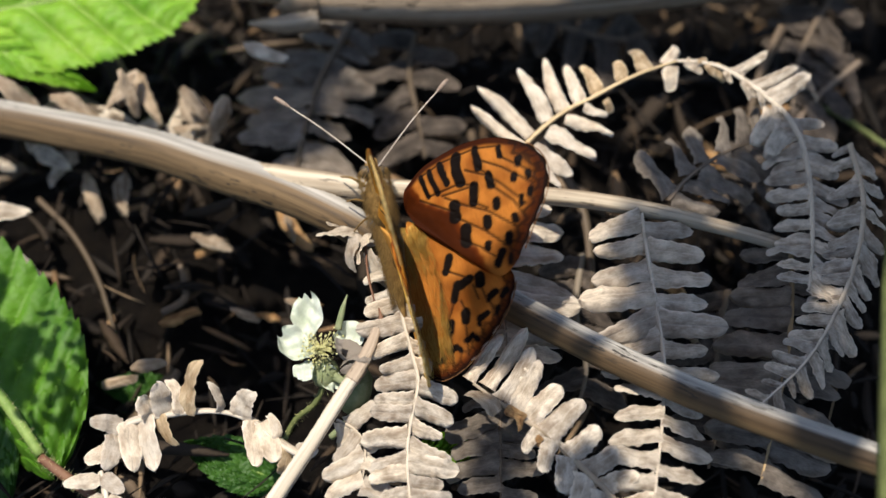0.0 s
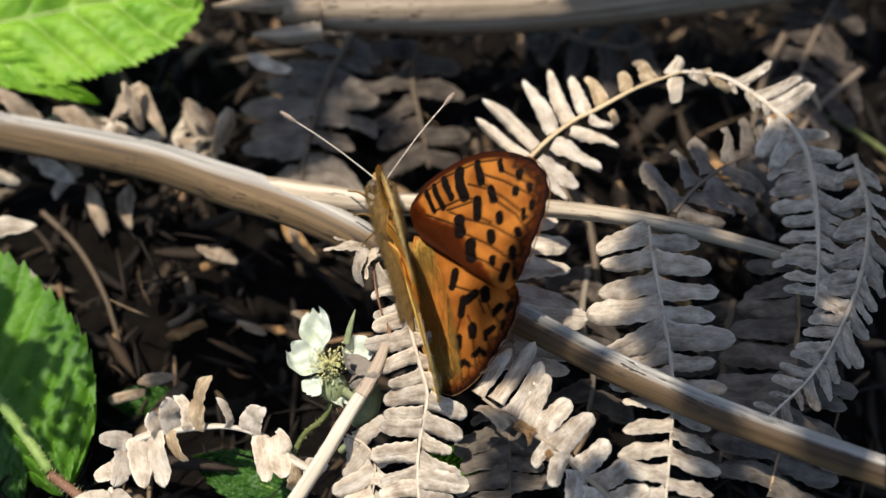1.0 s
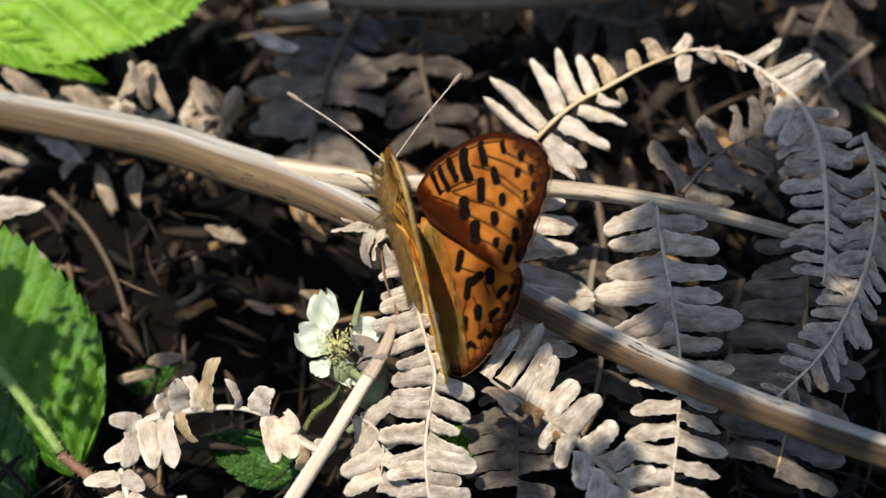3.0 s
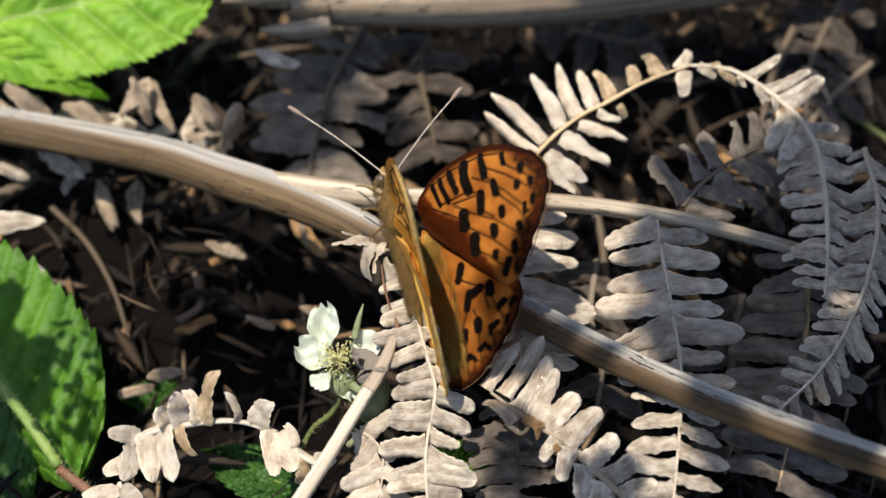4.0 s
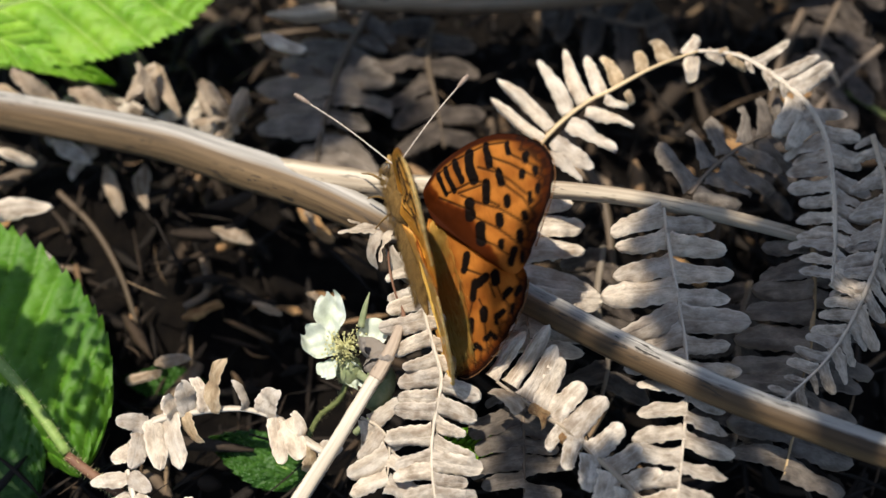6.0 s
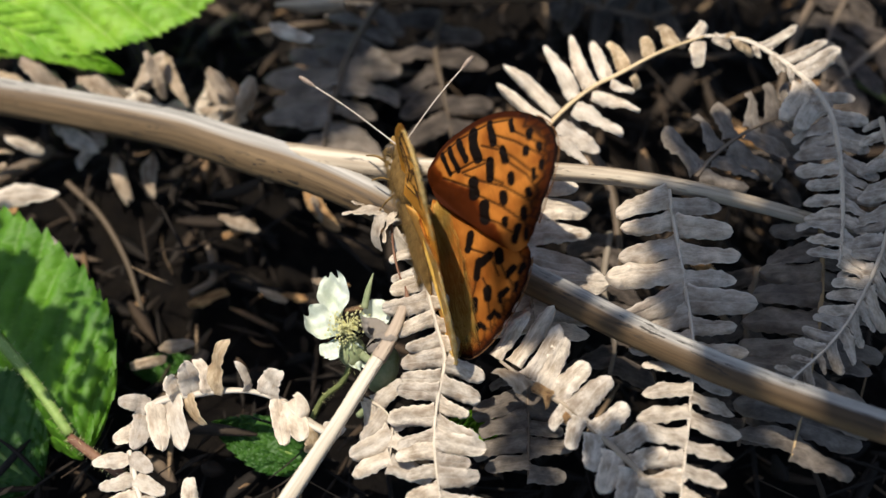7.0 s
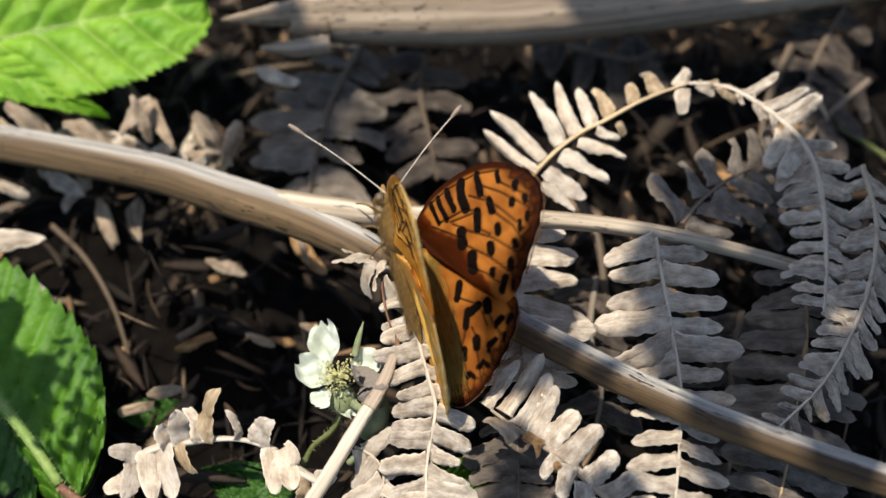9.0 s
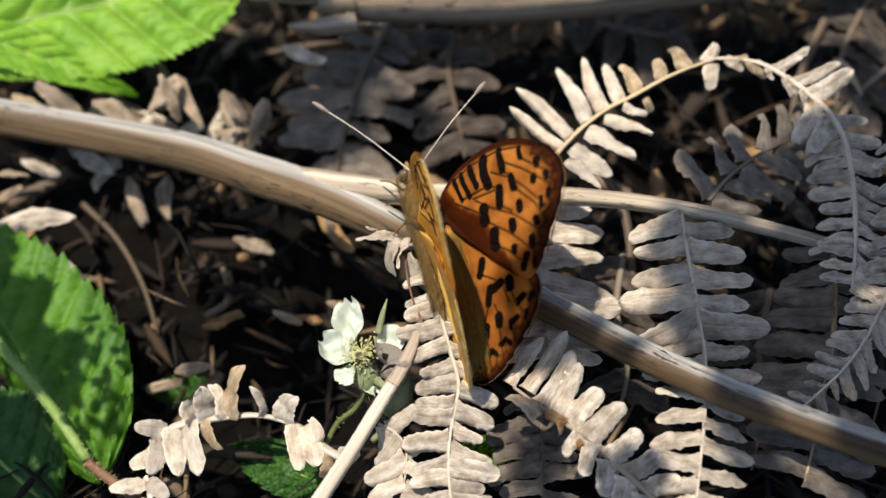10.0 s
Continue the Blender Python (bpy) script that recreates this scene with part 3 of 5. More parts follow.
def wing(name, outline, marks, veins, sign, parent, hind):
    """A wing in its own plane, x outwards, y forwards, z up from its upper side; sign mirrors it to the other side."""
    KX, K = (0.00090, 0.000825) if hind else (0.00097, 0.00085)
    nr, nt = 96, 170
    bound, _ = spline([(x, y, 0) for x, y in outline[1:-1]], nt)
    rim = np.array([(q.x, q.y) for q in bound])
    origin = np.array(outline[0], dtype=float)
    r = (np.arange(1, nr + 1) / nr)[:, None]
    th = (np.arange(nt + 1) / nt)[None, :]
    lo, hi = (0.36, 0.68) if not hind else (0.26, 0.66)
    edge = soft(th, lo - 0.03, lo + 0.03) * (1 - soft(th, hi - 0.03, hi + 0.03))
    scallop = 1 + 0.006 * np.sin(th * 120) * soft(r, 0.85, 1.0) * edge
    x = origin[0] + (rim[None, :, 0] - origin[0]) * r * scallop
    y = origin[1] + (rim[None, :, 1] - origin[1]) * r * scallop
    wob = smooth_noise(x, y, 0.8, 3.3 if hind else 7.3)
    outer = rim[int(lo * nt):int(hi * nt) + 1]
    ed = np.min(np.hypot(x[:, :, None] - outer[None, None, :, 0], y[:, :, None] - outer[None, None, :, 1]), axis=2)
    costa = rim[:int(lo * nt) + 1]
    cd = np.min(np.hypot(x[:, :, None] - costa[None, None, :, 0], y[:, :, None] - costa[None, None, :, 1]), axis=2)
    thin = [(*v, 0.15) for v in veins]
    bars = strokes(x, y, marks, 0.2 * wob + (-0.07 if hind else -0.04))
    lines = strokes(x, y, thin)
    along = np.sin(th * (130 if not hind else 116))
    hem = np.maximum(1 - soft(ed + 0.3 * wob, 0.35, 0.8), (1 - soft(np.abs(ed - 1.9 + 0.5 * along + 0.5 * wob), 0.22, 0.6)) * 0.72)
    hem = np.maximum(hem, (1 - soft(np.abs(along), 0.1, 0.5)) * (1 - soft(ed, 1.4, 2.6)) * 0.7)
    mark = np.maximum(np.maximum(bars, 0.8 * lines), hem * (0.9 if not hind else 0.85))
    broad = smooth_noise(x, y, 0.3, 9.1)
    if not hind:
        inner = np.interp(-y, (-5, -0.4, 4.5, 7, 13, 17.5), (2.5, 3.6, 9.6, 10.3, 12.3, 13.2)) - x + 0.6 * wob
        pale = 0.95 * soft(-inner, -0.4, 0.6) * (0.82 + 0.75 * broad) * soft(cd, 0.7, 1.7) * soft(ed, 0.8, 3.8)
        # dusky base, darkened further to paint in the other wing's shadow
        dusk_shade = np.maximum(0.82 * soft(inner, -0.5, 1.5) + 0.18 * soft(inner, 2.0, 5), 1.0 * (1 - soft(cd, 0.8, 1.7)))
        dusk_shade = np.maximum(dusk_shade, 0.85 * (1 - soft(ed, 0.8, 4.2)))
    else:
        pale = np.maximum(soft(x, 1.5, 7) * (0.62 + 0.7 * broad), 0.95 * (1 - soft(x, 3.0, 6.0))) * soft(ed, 0.6, 2.8)
        dusk_shade = 0.7 * (1 - soft(ed, 0.4, 2.2))
    skins = []
    bm = bmesh.new()
    la, lb, lc = (bm.verts.layers.float.new(k) for k in ("mark", "pale", "dusk_shade"))
    z0 = 0.0011 * np.sin(r * 2.6) * (1 if not hind else 0.7) + 0.0005 * smooth_noise(x, y, 0.09, 5.2) - 0.00012 * lines + 0.00006 * wob
    for under in (False, True):
        if under and hind:
            gap = np.abs(th * 16 % 1 - 0.5)
            p2 = np.maximum(soft(0.30 - gap, 0, 0.16) * soft(np.vectorize(lambda u, v: noise.noise(Vector((u * 0.23, v * 0.4, 2))))(x, y), -0.1, 0.2) * soft(r, 0.25, 0.4), 0.15 * pale)
            m2, d2 = np.maximum(0.12 * mark, 0.35 * lines), 0.1 * dusk_shade
        elif under:
            fade = soft(y, -12, -4)
            m2, p2, d2 = fade * np.maximum(0.95 * bars, np.maximum(0.95 * lines, 0.3 * hem)), fade * pale, 0.1 * dusk_shade
        else:
            m2, p2, d2 = mark, pale, dusk_shade
        rows = []
        for i in range(nr):
            row = []
            for j in range(nt + 1):
                vert = bm.verts.new((x[i, j] * KX * sign, y[i, j] * K, z0[i, j] + (-0.00007 if under else 0.00007)))
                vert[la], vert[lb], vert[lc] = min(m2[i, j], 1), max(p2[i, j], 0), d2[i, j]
                row.append(vert)
            rows.append(row)
        skins.append(rows)
    for rows, slot in ((skins[0], 0), (skins[1], 1)):
        for i in range(nr - 1):
            for j in range(nt):
                q = (rows[i][j], rows[i + 1][j], rows[i + 1][j + 1], rows[i][j + 1])
                fc = bm.faces.new(q if (slot == 0) == (sign < 0) else q[::-1])
                fc.material_index = slot
    for j in range(nt):
        bm.faces.new((skins[0][-1][j], skins[1][-1][j], skins[1][-1][j + 1], skins[0][-1][j + 1]))
    ob = part(name, bm, M_UPPER, parent, "orange wing with black spots and veins")
    ob.data.materials.append(M_UNDER if hind else M_UNDER_FORE)
    hem_line = [Vector((1.006 * q.x * KX * sign, 1.006 * q.y * K, 0.0003 if not hind else 0.0002)) for q in bound[int(lo * nt):int((hi + (0.0 if not hind else 0.12)) * nt):2]]
    # The left fringe is thicker and gold: a painted rim light.
    part("fringe", tube(hem_line, (0.0001, 0.00007 if sign > 0 else 0.0003, 0.00012), (0, 0, 0), 110, 6, 0, 1, 0.5, 3), M_FRINGE_RIMLIT if sign < 0 else M_FRINGE_DARK, ob, "scaly wing fringe")
    if hind:
        rnd = random.Random(4)
        fur = bmesh.new()
        for _ in range(2800):
            x, y = rnd.uniform(-1.8, 5.4), rnd.uniform(-29, -3)
            if x > 5.0 - 0.10 * abs(y + 16):
                continue
            d = Vector((sign * rnd.uniform(-0.05, 0.35), -1, rnd.uniform(0.02, 0.2))).normalized()
            spike(fur, Vector((sign * x * K, y * K, 0.0006)), d, rnd.uniform(0.0024, 0.0052), 0.000028)
        part("hair", fur, M_WINGHAIR, ob, "long golden hairs along the inner wing")
    return ob


butterfly = thing("butterfly", (-0.0066, -0.0016, 0.0093), "orange fritillary butterfly with black spots, wings half raised", "butterfly")
heading, back = Vector((-0.222, 0.938, 0.266)), Vector((0.500, -0.459, 0.734))
back = (back - heading * back.dot(heading)).normalized()
across = heading.cross(back)
turn = Matrix((across, heading, back)).transposed().to_4x4()
butterfly.matrix_basis = Matrix.Translation(butterfly.location) @ turn
body = part("thorax", place_bm(blob(0.0024, 0.0044, 0.0023, 24, 18, 0.04), pose(0, -0.0008, -0.0004)), M_THORAX, butterfly, "furry olive-brown thorax")
part("abdomen", place_bm(blob(0.0019, 0.0090, 0.0019, 20, 24, 0.015, 2, 0.55), pose(0, -0.0115, -0.0012, -4)), M_THORAX, butterfly, "furry olive-brown abdomen")
head = part("head", place_bm(blob(0.0017, 0.0015, 0.0016, 20, 14, 0.02), pose(0, 0.0042, -0.0008)), M_THORAX, butterfly)
for sx in (-1, 1):
    part("eye", place_bm(blob(0.0009, 0.0011, 0.0012), pose(sx * 0.0014, 0.0045, -0.0007)), M_EYE, head)
    part("palp", place_bm(blob(0.0005, 0.0013, 0.0006), pose(sx * 0.0006, 0.0056, -0.0006, 25)), M_FUR, head)
fur = bmesh.new()
rnd = random.Random(2)
for _ in range(6500):
    y = rnd.uniform(-0.018, 0.0048)
    r = 0.0023 if y > -0.004 else 0.0019 - 0.05 * (-0.004 - y)
    a = rnd.uniform(0, 2 * math.pi)
    d = Vector((math.cos(a), rnd.uniform(-2.4, -0.8), math.sin(a))).normalized()
    spike(fur, Vector((math.cos(a) * r, y, math.sin(a) * r - 0.0006)), d, rnd.uniform(0.0008, 0.0018), 0.000022)
part("hair", fur, M_FUR, body, "golden body hair")
for tip, bend in (((-0.0245, 0.0157, 0.0125), (-0.0163, 0.0106, 0.0107)), ((0.0042, 0.0156, 0.0179), (-0.0013, 0.0095, 0.0154))):
    inv = butterfly.matrix_basis.inverted()
    foot = Vector((0.0006 if bend[0] > -0.008 else -0.0006, 0.0050, 0.0004))
    pts = [foot, inv @ Vector(bend), inv @ Vector(tip)]
    line, _ = spline(pts, 20)
    feel = part("antenna", tube(line, (0.0001, 0.0001, 0.00012), (0, 0, 0), 60, 6, 0, 1, 0.12, 5), M_ANTENNA, head)
    part("club", tube(line[17:], (0.00016, 0.00036, 0.00044, 0.00028), (0, 0, 0), 16, 8), M_CLUB, feel, "brown antenna club")
for sx in (-1, 1):
    for fy, reach in ((0.0025, 0.005), (-0.0005, 0.003), (-0.0025, -0.002)):
        part("leg", tube([(sx * 0.0012, fy, -0.002), (sx * 0.0026, fy + reach * 0.4, -0.0032), (sx * 0.0028, fy + reach * 0.7, -0.0064)], (0.00024, 0.00017, 0.00012), (0, 0, 0), 14, 6), M_THORAX, butterfly)
WINGS = []
for sx, side in ((1, "right"), (-1, "left")):
    for nm, outline, marks, veins, hind in (("forewing", FORE, FORE_MARKS, FORE_VEINS, False), ("hindwing", HIND, HIND_MARKS, HIND_VEINS, True)):
        w = wing(nm, outline, marks, veins, sx, butterfly, hind)
        WINGS.append((w, sx, hind))

# ---- bracken stalk with its branches ----
stalk = thing("bracken_stalk", (-0.0156, 0.0037, 0.0023), "dead straw-coloured bracken stalk, forked and streaked with dark flecks", "fern stalk")
so = stalk.location.copy()
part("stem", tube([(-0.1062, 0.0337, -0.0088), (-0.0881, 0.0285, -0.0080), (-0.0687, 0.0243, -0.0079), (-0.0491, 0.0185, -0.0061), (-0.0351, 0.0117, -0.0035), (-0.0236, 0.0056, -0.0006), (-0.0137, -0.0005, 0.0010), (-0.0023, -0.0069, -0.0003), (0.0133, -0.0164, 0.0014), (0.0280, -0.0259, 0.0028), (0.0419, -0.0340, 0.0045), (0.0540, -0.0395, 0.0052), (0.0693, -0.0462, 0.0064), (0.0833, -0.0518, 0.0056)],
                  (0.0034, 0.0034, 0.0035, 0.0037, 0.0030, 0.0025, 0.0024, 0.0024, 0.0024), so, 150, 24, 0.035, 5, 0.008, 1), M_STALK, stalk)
part("branch", tube([(-0.0400, 0.0143, -0.0046), (-0.0300, 0.0098, -0.0016), (-0.0216, 0.0067, 0.0010), (-0.0156, 0.0050, 0.0025), (-0.0108, 0.0038, 0.0032), (-0.0023, 0.0027, 0.0044), (0.0202, 0.0010, 0.0060), (0.0387, -0.0017, 0.0057), (0.0597, -0.0048, 0.0011), (0.0740, -0.0064, -0.0040)],
                    (0.0020, 0.0025, 0.0020, 0.0016, 0.0014, 0.0013, 0.0011, 0.0007), so, 110, 16, 0.05, 4, 0.01, 2), M_STALK_GREY, stalk)
for i, (a, b, nn) in enumerate((((-0.0104, -0.0047, 0.0038), (-0.0169, -0.0064, 0.0055), (0.000, 0.360, 0.933)), ((-0.0104, -0.0052, 0.0035), (-0.0139, -0.0101, 0.0046), (-0.508, 0.194, 0.839)), ((-0.0087, -0.0059, 0.0044), (-0.0106, -0.0116, 0.0050), (-0.784, -0.145, 0.603)),
                                ((-0.0087, -0.0083, 0.0030), (-0.0063, -0.0154, 0.0026), (-0.588, -0.249, 0.769)), ((-0.0134, -0.0042, 0.0042), (-0.0153, -0.0042, 0.0055), (0.303, 0.418, 0.857)))):
    scrap("shred", a, b, nn, M_FROND_GREY_SHADE, stalk, so, "curled" if i % 2 else "long", i + 2)

# ---- fronds ----
G = "dead bracken fronds"
arch = thing("bracken_frond", (0.0353, 0.0254, 0.0060), "arching dead bracken frond, tan and pale, curling over", "dead fern", G)
ao = arch.location.copy()
part("rachis", tube([(0.0162, 0.0121, 0.0017), (0.0179, 0.0142, 0.0020), (0.0213, 0.0175, 0.0030), (0.0253, 0.0204, 0.0040), (0.0299, 0.0225, 0.0050), (0.0353, 0.0254, 0.0060), (0.0392, 0.0269, 0.0068), (0.0419, 0.0278, 0.0072), (0.0446, 0.0288, 0.0073)], (0.00042, 0.0004, 0.00034, 0.00024), ao, 60, 10, 0.22, 2, 0.05, 3), M_RACHIS_TAN, arch)
ARCHED = [
    ((0.0174, 0.0138, 0.0020), (0.0083, 0.0215, 0.0040), 0.57, "long"), ((0.0189, 0.0159, 0.0024), (0.0095, 0.0255, 0.0044), 0.65, "long"), ((0.0219, 0.0186, 0.0032), (0.0168, 0.0289, 0.0052), 0.81, "long"), ((0.0249, 0.0201, 0.0038), (0.0213, 0.0307, 0.0058), 0.85, "long"),
    ((0.0276, 0.0217, 0.0045), (0.0251, 0.0286, 0.0065), 1.17, "long"), ((0.0306, 0.0232, 0.0051), (0.0281, 0.0281, 0.0071), 1.64, "long"), ((0.0349, 0.0255, 0.0060), (0.0339, 0.0286, 0.0080), 1.44, "stub"), ((0.0193, 0.0135, 0.0025), (0.0258, 0.0082, 0.0019), 1.28, "long")]
ARCHED += [
    ((0.0219, 0.0166, 0.0032), (0.0302, 0.0119, 0.0026), 1.07, "long"), ((0.0249, 0.0187, 0.0038), (0.0334, 0.0166, 0.0032), 0.87, "long"), ((0.0282, 0.0208, 0.0046), (0.0325, 0.0198, 0.0040), 1.44, "long"), ((0.0321, 0.0218, 0.0055), (0.0336, 0.0197, 0.0048), 1.20, "stub"),
    ((0.0183, 0.0111, 0.0023), (0.0240, 0.0059, 0.0017), 1.12, "long"), ((0.0393, 0.0271, 0.0068), (0.0377, 0.0318, 0.0088), 1.20, "stub"), ((0.0423, 0.0282, 0.0071), (0.0453, 0.0318, 0.0091), 1.00, "stub"), ((0.0436, 0.0276, 0.0072), (0.0439, 0.0235, 0.0066), 1.56, "stub")]
for i, (a, b, wd, st) in enumerate(ARCHED):
    side = Vector((-0.15, -0.25, 0.95)) if i < 7 else Vector((0.1, -0.1, 0.98))
    scrap("pinnule", a, b, side, M_FROND_GOLD if i in (5, 6, 11, 13) else M_FROND_CREAM, arch, ao, st, (4 * i + 3) % 9, wd)
hanging = frond("arching dead bracken frond tip, pale grey, hanging down", [(0.0628, 0.0178, 0.0062), (0.0646, 0.0133, 0.0058), (0.0652, 0.0075, 0.0054), (0.0650, 0.0016, 0.0052), (0.0643, -0.0050, 0.0053), (0.0631, -0.0116, 0.0056), (0.0619, -0.0166, 0.0060)], (-0.098, -0.352, 0.931),
      (0.0058, 0.0066, 0.0064, 0.0060, 0.0054), 0.0029, M_FROND_GREY_SHADE, M_RACHIS, "slim", 0.00055, (66, 84), tilt=(4, 4), seed=4, jitter=4)
part("rachis", tube([(0.0446, 0.0288, 0.0073), (0.0486, 0.0286, 0.0073), (0.0525, 0.0274, 0.0073), (0.0562, 0.0248, 0.0070), (0.0599, 0.0214, 0.0066), (0.0628, 0.0178, 0.0062), (0.0646, 0.0133, 0.0058)], (0.00026, 0.0004, 0.00044), hanging.location, 60, 10, 0.3, 3, 0.1, 13), M_RACHIS, hanging)
for i, (a, b, wd) in enumerate((((0.0544, 0.0264, 0.0070), (0.0611, 0.0311, 0.0080), 0.82), ((0.0573, 0.0237, 0.0068), (0.0660, 0.0277, 0.0078), 0.85), ((0.0602, 0.0211, 0.0065), (0.0683, 0.0263, 0.0075), 1.10), ((0.0609, 0.0185, 0.0063), (0.0564, 0.0116, 0.0073), 1.71), ((0.0622, 0.0151, 0.0060), (0.0588, 0.0095, 0.0070), 1.65))):
    # The two inner pinnules take the darker copy, as painted shade.
    scrap("pinnule", a, b, (0.1, -0.3, 0.95), M_FROND if i < 3 else M_FROND_GREY_SHADE, hanging, hanging.location, "slim", 2 * i, 0.78 * wd)
for a, b, k in (((0.0479, 0.0285, 0.0073), (0.0495, 0.0293, 0.0085), 2), ((0.0509, 0.0278, 0.0070), (0.0531, 0.0255, 0.0066), 5)):
    scrap("pinnule", a, b, (-0.3, -0.1, 0.95), M_FROND_GOLD, hanging, hanging.location, "stub", k, 1.0)
# withered stumps of pinnules along the bend
BEND, _ = spline([Vector(q) for q in ((0.0462, 0.0288, 0.0074), (0.0504, 0.0281, 0.0074), (0.0545, 0.0261, 0.0072), (0.0581, 0.0231, 0.0069), (0.0614, 0.0195, 0.0065), (0.0637, 0.0156, 0.0061))], 13)
rnd = random.Random(8)
for i, q in enumerate(BEND):
    along = (BEND[min(i + 1, 13)] - BEND[max(i - 1, 0)]).normalized()
    out = Vector((-along.y, along.x, 0)) * (1 if i % 2 else -1)
    tip = q + (out * rnd.uniform(0.5, 1.1) + along * rnd.uniform(0.5, 1.3) + Vector((0, 0, rnd.uniform(-0.1, 0.5)))) * rnd.uniform(0.0017, 0.0028)
    scrap("stump", q, tip, (rnd.uniform(-0.5, 0.5), -0.2, 0.9), M_FROND_GOLD if i in (2, 3) else M_FROND, hanging, hanging.location, "curled" if i % 3 else "stub", (2 * i) % 9, 1.1)
frond("grey dead bracken frond curving down to a dark tip", [(0.0725, 0.0114, 0.0071), (0.0730, 0.0002, 0.0069), (0.0706, -0.0100, 0.0059), (0.0660, -0.0199, 0.0052), (0.0602, -0.0283, 0.0040), (0.0523, -0.0356, 0.0035)], (0.098, -0.352, 0.931),
      (0.0046, 0.0058, 0.0062, 0.0060, 0.0052, 0.0032), 0.0027, M_FROND_GREY_SHADE, M_RACHIS, "slim", 0.0005, 62, seed=5, tilt=(10, 10))
frond("grey dead bracken frond hanging from the branch", [(0.0360, -0.0030, 0.0071), (0.0371, -0.0112, 0.0044), (0.0379, -0.0188, 0.0031), (0.0387, -0.0267, 0.0009), (0.0379, -0.0354, 0.0009), (0.0358, -0.0469, 0.0019), (0.0345, -0.0545, 0.0012)], (0.000, -0.353, 0.936),
      (0.0088, 0.0106, 0.0104, 0.0086, 0.0076, 0.0068, 0.006), 0.0038, M_FROND_GREY_SHADE, M_RACHIS, "slim", 0.00042, 84, seed=6, jitter=5)
# The next two fronds carry their shade in the colour.
frond("dead bracken frond under the branch, its shade painted grey", [(0.0616, -0.0049, 0.0010), (0.0614, -0.0124, -0.0010), (0.0600, -0.0219, -0.0028), (0.0567, -0.0335, -0.0033), (0.0530, -0.0447, -0.0035)], (-0.098, -0.352, 0.931),
      (0.0085, 0.010, 0.0105, 0.010, 0.0085), 0.0040, M_FROND_HALFSHADE, M_RACHIS_TAN, "slim", 0.0005, 84, seed=7, jitter=5)
frond("dead bracken frond rising behind the branch, its shade painted on", [(0.0413, 0.0017, 0.0038), (0.0456, 0.0072, 0.0031), (0.0521, 0.0126, 0.0024), (0.0611, 0.0180, 0.0004)], (0.000, -0.264, 0.965),
      (0.009, 0.010, 0.009, 0.006), 0.0040, M_FROND_HALFSHADE, M_RACHIS_SHADE, "slim", 0.0005, 62, seed=8)
frond("pale dead bracken frond hidden behind the wings", [(0.0125, 0.0045, 0.0028), (0.0128, -0.0019, 0.0015), (0.0132, -0.0103, -0.0010), (0.0139, -0.0182, -0.0019), (0.0141, -0.0252, -0.0022)], (0.098, -0.352, 0.931),
      (0.0090, 0.0110, 0.0125, 0.0115, 0.009), 0.0038, M_FROND, M_RACHIS, "slim", 0.0005, 82, seed=9)
spread_frond = thing("bracken_frond", (0.0135, -0.0352, 0.0014), "sunlit dead bracken frond spreading below the butterfly", "dead fern", G)
sf = spread_frond.location.copy()
part("rachis", tube([(0.0085, -0.0315, 0.0020), (0.0110, -0.0335, 0.0018), (0.0135, -0.0352, 0.0014), (0.0168, -0.0375, 0.0010), (0.0201, -0.0397, 0.0008), (0.0229, -0.0428, 0.0006), (0.0256, -0.0456, 0.0008), (0.0283, -0.0486, 0.0008), (0.0318, -0.0532, 0.0008), (0.0350, -0.0580, 0.0006)], (0.0002, 0.00036, 0.00042, 0.00034), sf, 60, 10, 0.22, 2, 0.05, 10), M_RACHIS, spread_frond)
FINGERS = [
    ((0.0077, -0.0306, 0.0014), (0.0130, -0.0236, 0.0042), 0.56), ((0.0105, -0.0317, 0.0014), (0.0170, -0.0224, 0.0042), 0.55), ((0.0130, -0.0341, 0.0014), (0.0177, -0.0260, 0.0042), 0.72), ((0.0147, -0.0353, 0.0014), (0.0188, -0.0280, 0.0038), 0.76), ((0.0167, -0.0371, 0.0012), (0.0218, -0.0323, 0.0036), 0.92),
    ((0.0197, -0.0396, 0.0010), (0.0251, -0.0344, 0.0034), 0.88), ((0.0227, -0.0427, 0.0008), (0.0273, -0.0387, 0.0030), 1.02), ((0.0252, -0.0453, 0.0008), (0.0303, -0.0427, 0.0028), 1.0), ((0.0278, -0.0482, 0.0008), (0.0331, -0.0463, 0.0026), 1.0), ((0.0304, -0.0514, 0.0008), (0.0358, -0.0498, 0.0024), 1.0)]
FINGERS += [
    ((0.0185, -0.0391, 0.0012), (0.0160, -0.0422, 0.0008), 1.1), ((0.0205, -0.0404, 0.0010), (0.0191, -0.0455, 0.0006), 1.05), ((0.0229, -0.0432, 0.0008), (0.0220, -0.0487, 0.0004), 1.05), ((0.0256, -0.0460, 0.0008), (0.0236, -0.0522, 0.0002), 1.0), ((0.0280, -0.0488, 0.0008), (0.0261, -0.0548, 0.0002), 1.0), ((0.0306, -0.0520, 0.0008), (0.0288, -0.0580, 0.0002), 1.0)]
for i, (a, b, wd) in enumerate(FINGERS):
    scrap("pinnule", a, b, (-0.15 if i < 10 else 0.1, -0.12 - 0.05 * (i % 3), 0.97), M_FROND, spread_frond, sf, "comb", (4 * i + 1) % 9, (1.02 if i < 4 else 1.22) * wd)
